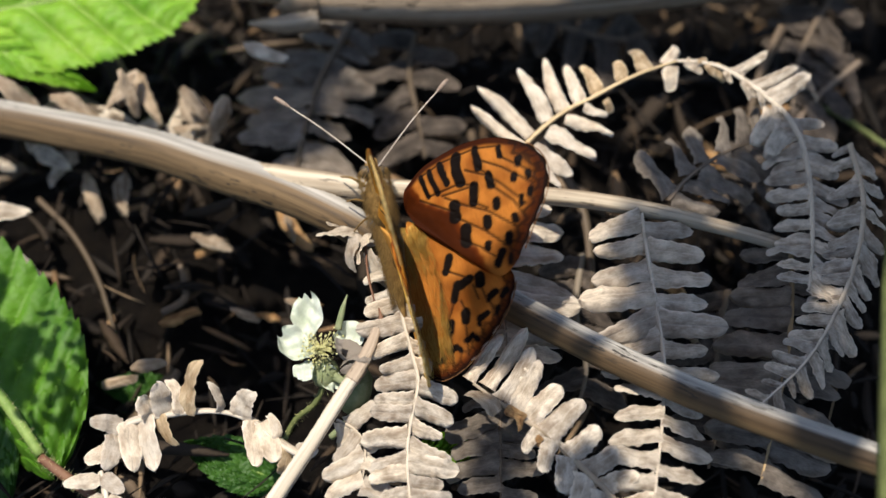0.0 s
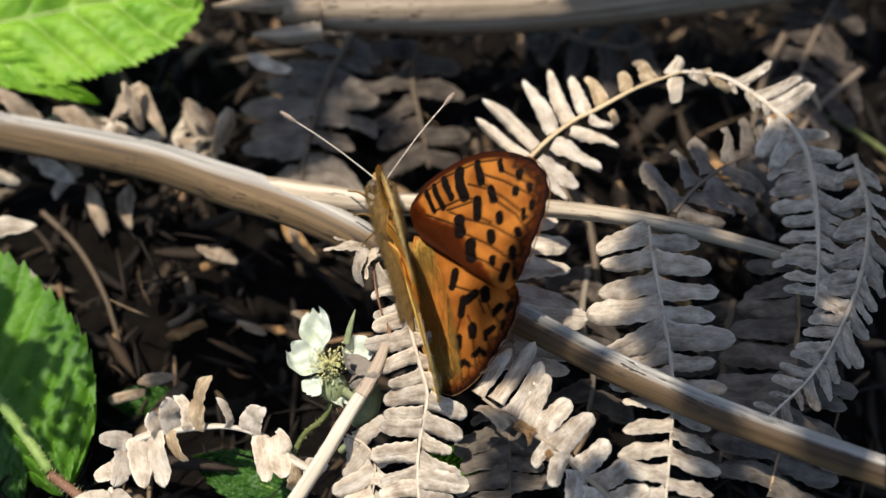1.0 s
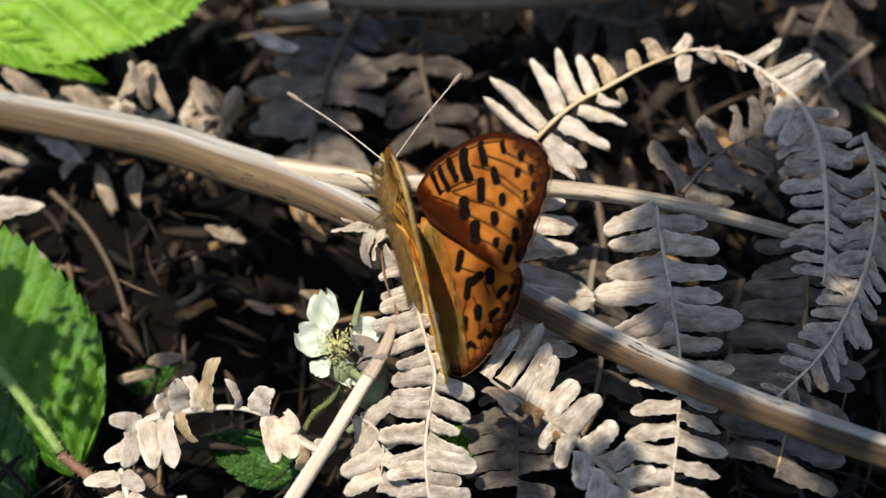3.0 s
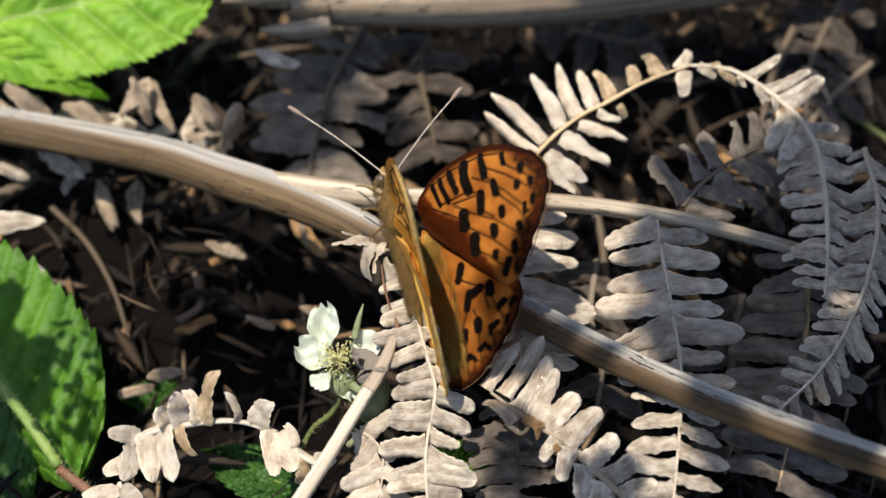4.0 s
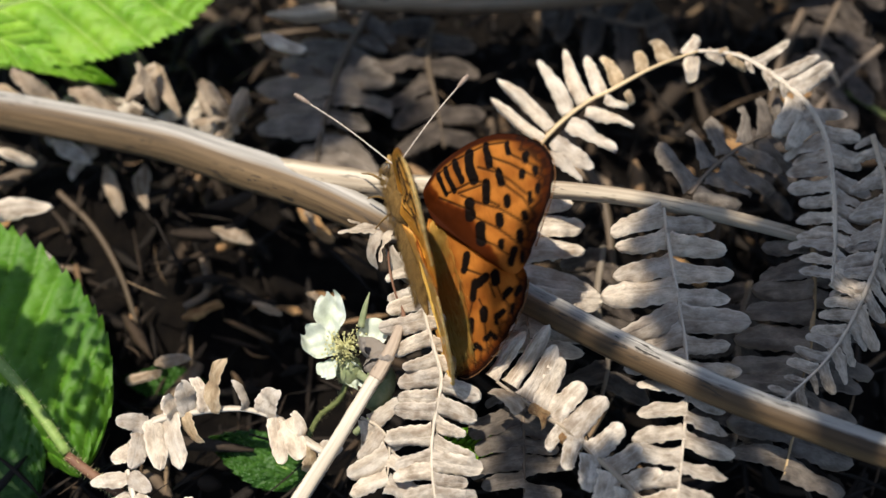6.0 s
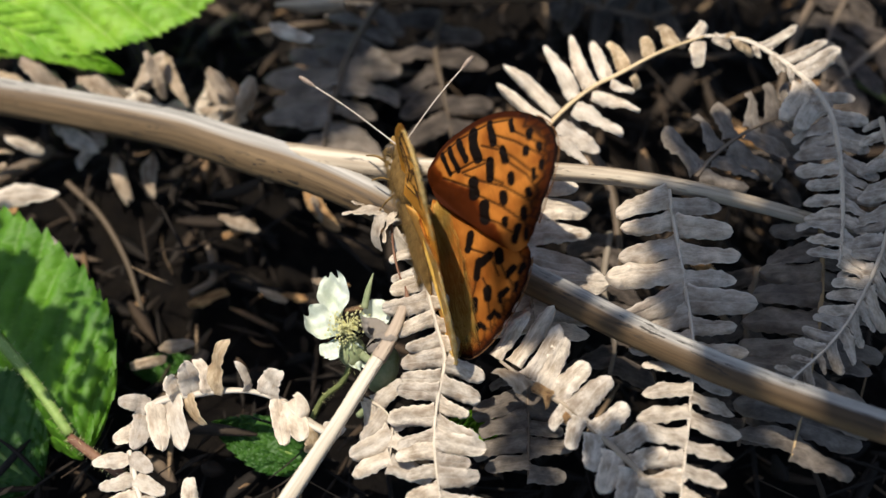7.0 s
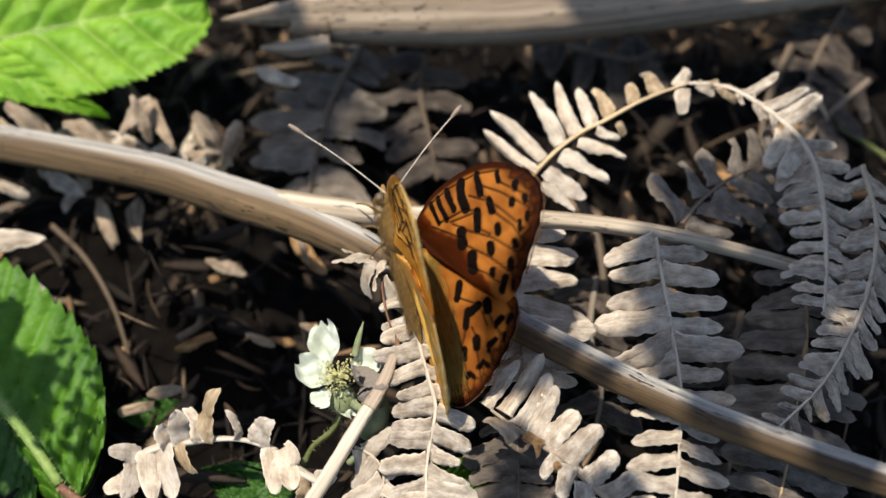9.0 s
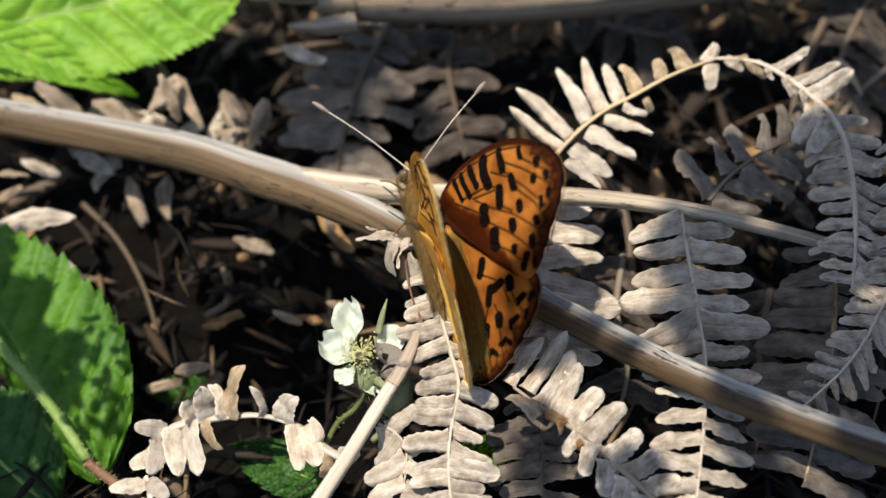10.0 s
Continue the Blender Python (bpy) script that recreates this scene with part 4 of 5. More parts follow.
frond("sunlit dead bracken frond hanging under the butterfly", [(-0.0046, -0.0053, 0.0034), (-0.0038, -0.0135, 0.0032), (-0.0026, -0.0209, 0.0030), (-0.0013, -0.0255, 0.0015), (-0.0001, -0.0300, 0.0000), (-0.0008, -0.0343, -0.0010), (-0.0015, -0.0391, -0.0018), (-0.0016, -0.0435, -0.0020), (-0.0012, -0.0480, -0.0020), (-0.0007, -0.0521, -0.0020), (-0.0002, -0.0566, -0.0020)], (-0.050, -0.095, 0.994),
      (0.0042, 0.0056, 0.0062, 0.0066, 0.0068, 0.0064, 0.0060), 0.00305, M_FROND, M_RACHIS, "comb", 0.00042, (80, 86), seed=11, jitter=4, lean=0.35, tilt=(6, 6))
curl = thing("bracken_frond", (-0.0402, -0.0323, -0.0094), "sunlit curled dead bracken frond with rounded cream pinnules", "dead fern", G)
co = curl.location.copy()
part("rachis", tube([(-0.0513, -0.0391, -0.0095), (-0.0474, -0.0345, -0.0088), (-0.0442, -0.0329, -0.0089), (-0.0402, -0.0320, -0.0091), (-0.0356, -0.0316, -0.0089), (-0.0314, -0.0320, -0.0083), (-0.0267, -0.0336, -0.0080), (-0.0220, -0.0373, -0.0081), (-0.0171, -0.0403, -0.0076)], (0.0004, 0.0006, 0.0008, 0.0006, 0.0004, 0.0006, 0.0007, 0.0006), co, 70, 10, 0.22, 2, 0.05, 12), M_RACHIS, curl)
CURLS = [
    ((-0.0425, -0.0325, -0.0086), (-0.0441, -0.0311, -0.0045), (0.291, -0.134, 0.947), 1.9, "broad"), ((-0.0409, -0.0321, -0.0087), (-0.0414, -0.0294, -0.0034), (0.199, -0.137, 0.970), 1.5, "broad"), ((-0.0376, -0.0321, -0.0087), (-0.0358, -0.0263, -0.0015), (-0.439, -0.300, 0.847), 0.95, "broad"),
    ((-0.0385, -0.0322, -0.0085), (-0.0378, -0.0289, -0.0039), (0.518, -0.264, 0.813), 1.2, "curled"), ((-0.0474, -0.0343, -0.0087), (-0.0518, -0.0350, -0.0056), (0.303, 0.000, 0.953), 1.3, "broad"), ((-0.0484, -0.0357, -0.0087), (-0.0492, -0.0419, -0.0085), (0.303, 0.000, 0.953), 1.2, "broad"),
    ((-0.0467, -0.0338, -0.0084), (-0.0446, -0.0420, -0.0086), (0.306, -0.270, 0.913), 0.9, "broad"), ((-0.0441, -0.0330, -0.0084), (-0.0416, -0.0419, -0.0091), (-0.209, -0.277, 0.938), 0.85, "broad"), ((-0.0417, -0.0326, -0.0085), (-0.0402, -0.0379, -0.0088), (-0.588, -0.249, 0.769), 1.0, "curled")]
CURLS += [
    ((-0.0317, -0.0321, -0.0079), (-0.0315, -0.0297, -0.0031), (0.693, -0.199, 0.693), 1.1, "curled"), ((-0.0300, -0.0324, -0.0081), (-0.0299, -0.0303, -0.0040), (-0.693, -0.199, 0.693), 1.1, "curled"), ((-0.0285, -0.0331, -0.0077), (-0.0267, -0.0309, -0.0031), (0.000, -0.051, 0.999), 1.9, "broad"),
    ((-0.0268, -0.0338, -0.0076), (-0.0255, -0.0413, -0.0081), (0.206, -0.230, 0.951), 1.0, "broad"), ((-0.0250, -0.0342, -0.0075), (-0.0223, -0.0406, -0.0075), (-0.203, -0.183, 0.962), 1.25, "broad"), ((-0.0223, -0.0370, -0.0079), (-0.0219, -0.0348, -0.0041), (0.518, -0.264, 0.813), 1.3, "curled"),
    ((-0.0208, -0.0381, -0.0081), (-0.0202, -0.0427, -0.0077), (0.424, -0.180, 0.888), 1.3, "curled"), ((-0.0195, -0.0388, -0.0080), (-0.0158, -0.0394, -0.0057), (0.000, 0.000, 1.000), 1.5, "broad"), ((-0.0494, -0.0387, -0.0093), (-0.0524, -0.0408, -0.0079), (0.196, 0.083, 0.977), 1.6, "broad")]
for i, (a, b, nn, wd, st) in enumerate(CURLS):
    scrap("pinnule", a, b, nn, M_FROND_GOLD if i in (2, 8, 15) else M_FROND_CREAM, curl, co, st, (5 * i) % 9, wd)
corner = thing("bracken_frond", (-0.0492, -0.0445, -0.0095), "sunlit cream dead bracken frond with broad drooping pinnules", "dead fern", G)
cf = corner.location.copy()
part("rachis", tube([(-0.0501, -0.0419, -0.0095), (-0.0492, -0.0445, -0.0095), (-0.0485, -0.0472, -0.0095), (-0.0476, -0.0498, -0.0095), (-0.0460, -0.0540, -0.0098)], (0.0004, 0.0006, 0.0006), cf, 40, 10, 0.22, 2, 0.05, 16), M_RACHIS, corner)
for i, (a, b, wd) in enumerate((((-0.0499, -0.0435, -0.0090), (-0.0554, -0.0444, -0.0080), 1.1), ((-0.0489, -0.0466, -0.0090), (-0.0537, -0.0484, -0.0080), 1.1), ((-0.0496, -0.0428, -0.0090), (-0.0459, -0.0458, -0.0080), 1.2), ((-0.0483, -0.0466, -0.0090), (-0.0433, -0.0494, -0.0078), 1.0), ((-0.0479, -0.0496, -0.0090), (-0.0524, -0.0512, -0.0078), 1.1), ((-0.0476, -0.0500, -0.0090), (-0.0430, -0.0524, -0.0078), 1.0))):
    scrap("pinnule", a, b, (0.1 if i % 2 else -0.2, 0.1, 0.97), M_FROND_CREAM, corner, cf, "broad", (5 * i + 2) % 9, wd)
tip = thing("withered_pinnule", (-0.0397, -0.0502, -0.0090), "pale upright tip of a dead pinnule in the sun", "dead leaf", "scraps of dead pinnules")
scrap("blade", (-0.0392, -0.0515, -0.0095), (-0.0394, -0.0472, -0.0070), (0.3, -0.5, 0.8), M_FROND_CREAM, tip, tip.location, "leaf", 3, 1.3)
frond("crumpled sunlit dead bracken frond against the straw", [(-0.0129, -0.0346, -0.0053), (-0.0100, -0.0364, -0.0051), (-0.0083, -0.0395, -0.0051), (-0.0087, -0.0469, -0.0049)], (-0.095, -0.263, 0.960),
      (0.005, 0.0062, 0.0065, 0.006), 0.0030, M_FROND_CREAM, M_RACHIS, "comb", 0.0003, 72, seed=14, jitter=14)
# Its shade is put into the colour.
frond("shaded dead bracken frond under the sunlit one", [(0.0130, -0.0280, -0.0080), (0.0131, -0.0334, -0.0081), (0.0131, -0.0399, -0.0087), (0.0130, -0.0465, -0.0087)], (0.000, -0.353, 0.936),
      (0.006, 0.008, 0.008, 0.006), 0.0034, M_FROND_HALFSHADE, M_RACHIS_SHADE, "comb", 0.0004, 82, seed=15)
SCRAPS = [
    ("pale dead pinnule in the sun beside the stalk", (-0.0838, 0.0069, -0.0120), (-0.0709, 0.0086, -0.0082), (0.000, -0.051, 0.999), 1), ("pale curled dead pinnule on the litter", (-0.0787, 0.0338, -0.0046), (-0.0683, 0.0287, -0.0079), (0.196, 0.083, 0.977), 2), ("pale curled dead pinnule on the litter", (-0.0797, 0.0267, -0.0091), (-0.0740, 0.0325, -0.0055), (-0.390, 0.000, 0.921), 3),
    ("pale curled dead pinnule on the litter", (-0.0578, 0.0285, -0.0080), (-0.0545, 0.0356, -0.0035), (-0.575, -0.162, 0.802), 4), ("pale curled dead pinnule on the litter", (-0.0557, 0.0347, -0.0041), (-0.0505, 0.0283, -0.0081), (0.597, -0.032, 0.802), 5), ("pale curled dead pinnule on the litter", (-0.0683, 0.0307, -0.0066), (-0.0573, 0.0285, -0.0080), (0.000, 0.225, 0.974), 6),
    ("tan curled dead pinnule on the litter", (-0.0443, 0.0320, -0.0058), (-0.0364, 0.0274, -0.0086), (-0.198, 0.220, 0.955), 7), ("tan curled dead pinnule on the litter", (-0.0359, 0.0307, -0.0066), (-0.0385, 0.0225, -0.0117), (0.505, -0.171, 0.846), 8)]
SCRAPS += [
    ("tan curled dead pinnule on the litter", (-0.0458, 0.0254, -0.0099), (-0.0388, 0.0274, -0.0086), (0.100, 0.359, 0.928), 0), ("pale dead pinnule under the stalk", (-0.0818, 0.0214, -0.0124), (-0.0745, 0.0201, -0.0132), (0.000, -0.051, 0.999), 2), ("pale broken pinnule beside the bramble leaf", (-0.0725, 0.0007, -0.0131), (-0.0673, -0.0033, -0.0143), (-0.303, 0.000, 0.953), 3),
    ("tan scrap of dead pinnule in the shade", (-0.0420, 0.0084, -0.0192), (-0.0345, 0.0069, -0.0187), (0.290, 0.215, 0.932), 4), ("tan scrap of dead pinnule in the sun", (-0.0337, -0.0063, -0.0202), (-0.0282, -0.0073, -0.0209), (0.287, 0.081, 0.954), 5), ("tan scrap of dead pinnule in the sun", (-0.0241, -0.0048, -0.0193), (-0.0201, -0.0061, -0.0201), (-0.287, 0.081, 0.954), 6),
    ("brown scrap of dead pinnule on the soil", (-0.0248, 0.0115, -0.0172), (-0.0222, 0.0080, -0.0194), (0.287, 0.081, 0.954), 8)]
for lab, a, b, nn, k in SCRAPS:
    sc = thing("withered_pinnule", a, lab, "dead leaf", "scraps of dead pinnules")
    scrap("blade", a, b, nn, M_FROND_TAN if "tan" in lab or "brown" in lab or "litter" in lab else M_FROND, sc, a, "leaf", k, 0.85)
BITS = [
    ("tan", (-0.0870, 0.0207, -0.0160), (-0.0817, 0.0206, -0.0140)), ("tan", (-0.0872, 0.0157, -0.0180), (-0.0825, 0.0176, -0.0160)), ("pale", (-0.0732, 0.0253, -0.0160), (-0.0667, 0.0200, -0.0140)), ("pale", (-0.0653, 0.0256, -0.0180), (-0.0691, 0.0188, -0.0160)), ("tan", (-0.0635, 0.0224, -0.0200), (-0.0603, 0.0141, -0.0180)), ("tan", (-0.0563, 0.0228, -0.0200), (-0.0563, 0.0141, -0.0180)), ("rust", (-0.0414, 0.0057, -0.0220), (-0.0345, 0.0076, -0.0200)), ("rust", (-0.0265, 0.0142, -0.0200), (-0.0215, 0.0061, -0.0180)), ("tan", (-0.0565, 0.0305, -0.0100), (-0.0546, 0.0376, -0.0080)), ("tan", (-0.0542, 0.0388, -0.0100), (-0.0496, 0.0287, -0.0080))]
BITS += [
    ("tan", (-0.0453, 0.0343, -0.0120), (-0.0402, 0.0243, -0.0100)), ("tan", (-0.0365, 0.0309, -0.0120), (-0.0411, 0.0237, -0.0100)), ("tan", (-0.0883, 0.0267, -0.0120), (-0.0822, 0.0317, -0.0100)), ("tan", (-0.0856, 0.0359, -0.0120), (-0.0761, 0.0264, -0.0100)), ("tan", (-0.0733, 0.0331, -0.0120), (-0.0798, 0.0370, -0.0100)), ("tan", (-0.0825, 0.0032, -0.0200), (-0.0758, 0.0038, -0.0180)), ("rust", (-0.0866, 0.0062, -0.0180), (-0.0790, 0.0078, -0.0160)), ("pale", (-0.0333, 0.0412, -0.0040), (-0.0267, 0.0366, -0.0020)), ("rust", (-0.0242, -0.0041, -0.0220), (-0.0179, -0.0043, -0.0200)), ("rust", (-0.0253, -0.0065, -0.0240), (-0.0298, -0.0058, -0.0220))]
BITS += [
    ("tan", (-0.0501, -0.0186, -0.0200), (-0.0443, -0.0183, -0.0180)), ("tan", (-0.0546, -0.0219, -0.0200), (-0.0480, -0.0209, -0.0180)), ("rust", (-0.0468, -0.0076, -0.0240), (-0.0406, -0.0041, -0.0220)), ("rust", (0.0415, 0.0005, -0.0160), (0.0456, -0.0053, -0.0140)), ("tan", (0.0455, -0.0098, -0.0160), (0.0485, -0.0147, -0.0140)), ("rust", (0.0636, 0.0322, -0.0120), (0.0695, 0.0333, -0.0100)), ("rust", (0.0517, 0.0254, -0.0140), (0.0580, 0.0208, -0.0120)), ("tan", (0.0708, 0.0426, -0.0100), (0.0756, 0.0356, -0.0080))]
KINDS = {"tan": ("tan curled scrap of dead bracken on the litter", M_FROND_TAN), "pale": ("pale curled dead pinnule on the litter", M_FROND), "rust": ("rusty brown scrap of dead leaf on the litter", M_RUST)}
for i, (kind_, a, b) in enumerate(BITS):
    sc = thing("withered_pinnule", a, KINDS[kind_][0], "dead leaf", "scraps of dead pinnules")
    scrap("blade", a, b, (0.4 * math.sin(2.4 * i), -0.3 + 0.3 * math.cos(1.7 * i), 0.9), KINDS[kind_][1], sc, a, "leaf" if i % 3 else "curled", (4 * i) % 9, 0.7 + 0.12 * (i % 3))
# fronds lying on the litter further back
LYING = [
    ("dead bracken frond lying on the litter, its shade painted grey", [(-0.0140, 0.0570, -0.0150), (-0.0193, 0.0432, -0.0150), (-0.0212, 0.0350, -0.0150), (-0.0229, 0.0246, -0.0150), (-0.0234, 0.0150, -0.0160)], (0.008, 0.0115, 0.0125, 0.012, 0.008), 21),
    ("dark dead bracken frond lying on the litter", [(-0.0016, 0.0520, -0.0136), (-0.0026, 0.0433, -0.0150), (-0.0010, 0.0347, -0.0163), (0.0006, 0.0260, -0.0190)], (0.008, 0.0105, 0.010, 0.008), 22),
    ("dark dead bracken frond lying on the litter", [(0.0200, 0.0598, -0.0142), (0.0288, 0.0549, -0.0145), (0.0386, 0.0516, -0.0139), (0.0442, 0.0530, -0.0130)], (0.009, 0.010, 0.010, 0.008), 23),
    ("dark dead bracken frond lying on the litter", [(0.0828, 0.0631, -0.0094), (0.0776, 0.0549, -0.0118), (0.0730, 0.0453, -0.0124), (0.0707, 0.0351, -0.0133)], (0.008, 0.009, 0.008, 0.006), 24),
    ("dark dead bracken frond lying on the litter", [(0.0536, -0.0063, -0.0120), (0.0506, -0.0167, -0.0131), (0.0506, -0.0267, -0.0140), (0.0472, -0.0389, -0.0135)], (0.008, 0.009, 0.009, 0.008), 25)]
LYING += [
    ("dark dead bracken frond lying on the litter", [(0.0284, -0.0001, -0.0109), (0.0268, -0.0107, -0.0121), (0.0282, -0.0209, -0.0131), (0.0257, -0.0313, -0.0128)], (0.008, 0.009, 0.009, 0.008), 26),
    ("dark dead bracken frond lying on the litter", [(0.0843, 0.0439, -0.0106), (0.0750, 0.0360, -0.0127), (0.0652, 0.0234, -0.0152), (0.0588, 0.0128, -0.0164)], (0.007, 0.009, 0.009, 0.007), 29),
    ("brown dead bracken scraps on the litter", [(-0.0787, 0.0356, -0.0157), (-0.0694, 0.0324, -0.0150), (-0.0594, 0.0326, -0.0135), (-0.0517, 0.0283, -0.0149)], (0.008, 0.009, 0.008), 30),
    ("brown dead bracken scraps on the litter", [(-0.0461, 0.0365, -0.0152), (-0.0414, 0.0306, -0.0162), (-0.0389, 0.0247, -0.0171)], (0.007, 0.008, 0.007), 31)]
# All but the last two carry their shade in a darker colour.
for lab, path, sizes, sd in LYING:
    frond(lab, path, (0.000, -0.051, 0.999), sizes, 0.0046, M_FROND if sd >= 30 else M_FROND_HALFSHADE if sd == 21 else M_FROND_SHADE, M_RACHIS if sd >= 30 else M_RACHIS_SHADE, "broad" if sd < 30 else "curled", 0.0010 if sd == 21 else 0.0007, 74, seed=sd, jitter=9, skip=0.05 if sd < 30 else 0.3)

# ---- straw, fallen stalk, thin stalks ----
straw = thing("straw", (-0.0071, -0.0236, 0.0015), "pale split straw leaning in the sun", "dead stalk")
# The upper section is browner: shade on the straw put into its colour.
part("broken_end", tube([(-0.0066, -0.0214, 0.0014), (-0.0076, -0.0243, 0.0006), (-0.0092, -0.0275, -0.0004), (-0.0106, -0.0298, -0.0010)], (0.0007, 0.0010, 0.00115, 0.0012), straw.location, 30, 14, 0.2, 4, 0.05, 11), M_STRAW_SHADE, straw, "upper end, its shade painted dull brown")
part("shaft", tube([(-0.0104, -0.0294, -0.0009), (-0.0128, -0.0333, -0.0018), (-0.0174, -0.0414, -0.0028), (-0.0242, -0.0525, -0.0043)], (0.00108, 0.00112, 0.0012, 0.0013), straw.location, 60, 14, 0.16, 4, 0.03, 3), M_STALK_GREY, straw)
part("broken_tip", tube([(-0.0068, -0.0219, 0.0012), (-0.0061, -0.0204, 0.0019), (-0.0065, -0.0183, 0.0021)], (0.0006, 0.0004, 0.0001), straw.location, 12, 8, 0.2, 3, 0.1, 6), M_RED, straw, "reddish brown broken tip")
fallen = thing("fallen_stalk", (0.0126, 0.0531, -0.0048), "thick weathered dead stalk lying across the litter, broken at its end", "dead stalk")
part("shaft", tube([(-0.0267, 0.0519, -0.0015), (-0.0176, 0.0521, -0.0014), (-0.0026, 0.0524, -0.0011), (0.0179, 0.0541, -0.0014), (0.0452, 0.0582, -0.0016), (0.0792, 0.0651, -0.0027), (0.1277, 0.0778, -0.0056)], (0.0050, 0.0068, 0.0072, 0.0070, 0.0066, 0.0060), fallen.location, 140, 32, 0.04, 6, 0.02, 7), M_LOG, fallen)
part("splinter", tube([(-0.0196, 0.0461, -0.0024), (-0.0259, 0.0453, -0.0029), (-0.0327, 0.0459, -0.0039)], (0.0022, 0.0019, 0.0004), fallen.location, 24, 8, 0.2, 3, 0.08, 8), M_LOG, fallen)
part("splinter", tube([(-0.0196, 0.0520, 0.0013), (-0.0281, 0.0509, 0.0006), (-0.0401, 0.0504, -0.0011)], (0.0028, 0.0022, 0.0003), fallen.location, 24, 8, 0.2, 3, 0.08, 9), M_LOG, fallen)
part("splinter", tube([(-0.0195, 0.0480, 0.0002), (-0.0237, 0.0474, -0.0002), (-0.0278, 0.0478, -0.0013)], (0.0024, 0.0020, 0.0004), fallen.location, 24, 8, 0.2, 3, 0.08, 10), M_LOG, fallen)
for path, r, lab in (([(-0.0726, 0.0187, -0.0236), (-0.0650, 0.0108, -0.0231), (-0.0591, 0.0014, -0.0236), (-0.0550, -0.0087, -0.0244)], 0.0006, "thin curved grey stalk among the litter"), ([(-0.0866, 0.0187, -0.0236), (-0.0780, 0.0223, -0.0213), (-0.0753, 0.0242, -0.0202)], 0.0013, "short tan broken stalk on the litter"),
                     ([(-0.0743, 0.0402, -0.0129), (-0.0640, 0.0342, -0.0139), (-0.0527, 0.0283, -0.0149)], 0.0011, "tan dead stalk lying on the litter"), ([(0.0224, 0.0234, -0.0098), (0.0289, 0.0091, -0.0106), (0.0300, -0.0063, -0.0120)], 0.0009, "thin tan stalk among the fronds"),
                     ([(0.0703, 0.0524, -0.0106), (0.0648, 0.0411, -0.0123), (0.0615, 0.0292, -0.0143)], 0.0009, "thin grey stalk among the litter"), ([(-0.0463, -0.0061, -0.0228), (-0.0426, -0.0024, -0.0232), (-0.0441, 0.0040, -0.0219)], 0.0007, "bent brown twig on the litter")):
    tw = thing("dead_twig", path[0], lab, "twig", "dead twigs")
    part("shaft", tube(path, (r, r, r * 0.7), path[0], 30, 8, 0.1, 3, 0.03), M_RACHIS_SHADE, tw)

# ---- bramble ----
bramble_leaf((-0.1000, 0.0452, -0.0067), (-0.0440, 0.0572, -0.0023), (-0.095, -0.263, 0.960), 0.0150, M_LEAF, "bright green toothed bramble leaf lit through by the sun", 34, 0.06, 0.10, 1, 1.1, blunt=0.32, quilting=0.0026, mottle=0.0003, veins=7)
bramble_leaf((-0.0950, 0.0452, -0.0029), (-0.0611, 0.0339, -0.0087), (0.000, -0.264, 0.965), 0.0044, M_LEAF, "small bright green toothed bramble leaf lobe", 11, 0.10, 0.12, 2, 0.6, quilting=0.0011, mottle=0.00015)
bramble_leaf((-0.0592, -0.0405, -0.0158), (-0.0959, 0.0104, -0.0098), (0.238, -0.343, 0.909), 0.0160, M_LEAF_DEEP, "green quilted bramble leaf dappled with sun", 19, 0.14, 0.10, 3, 0.66, wave=0.05, quilting=0.0015, mottle=0.00035, veins=12, folded=True, stalk=[(-0.0862, -0.0096, -0.0060), (-0.0764, -0.0201, -0.0085), (-0.0679, -0.0291, -0.0100), (-0.0606, -0.0382, -0.0117)])
# The next three leaves carry their shade in the material's colour.
bramble_leaf((-0.0683, -0.0428, -0.0240), (-0.0900, -0.0258, -0.0161), (0.095, -0.263, 0.960), 0.0120, M_LEAF_SHADE, "shaded green bramble leaf low down", 24, 0.1, 0.1, 4, quilting=0.0006)
bramble_leaf((-0.0410, -0.0195, -0.0298), (-0.0578, -0.0174, -0.0285), (0.095, -0.263, 0.960), 0.0032, M_LEAF_SHADE, "dark green bramble leaf in shade", 9, 0.1, 0.1, 5, quilting=0.0003)
bramble_leaf((-0.0212, -0.0387, -0.0228), (-0.0395, -0.0323, -0.0202), (0.095, -0.263, 0.960), 0.0045, M_LEAF_SHADE, "dark green bramble leaf in shade", 9, 0.1, 0.1, 6, quilting=0.0003)
bramble_leaf((-0.0004, -0.0362, -0.0131), (0.0098, -0.0362, -0.0131), (0.095, -0.263, 0.960), 0.0026, M_LEAF, "small green leaf tip under the fronds", 12, 0.1, 0.1, 7)
cane = thing("bramble_cane", (-0.0595, -0.0394, -0.0124), "reddish bramble cane with small prickles", "bramble stem")
part("shaft", tube([(-0.0606, -0.0386, -0.0119), (-0.0561, -0.0417, -0.0125), (-0.0490, -0.0464, -0.0140), (-0.0434, -0.0528, -0.0167)], (0.0008, 0.0009, 0.001), cane.location, 30, 10), M_RED, cane)
part("hair", hairs([(-0.0606, -0.0386, -0.0119), (-0.0561, -0.0417, -0.0125), (-0.0490, -0.0464, -0.0140)], 0.0011, 0.0012, 120, cane.location, 5), M_STAMEN, cane)

flower = thing("bramble_flower", (-0.0147, -0.0233, -0.0024), "white bramble flower past its best, with pale yellow stamens", "flower")
fo = flower.location.copy()


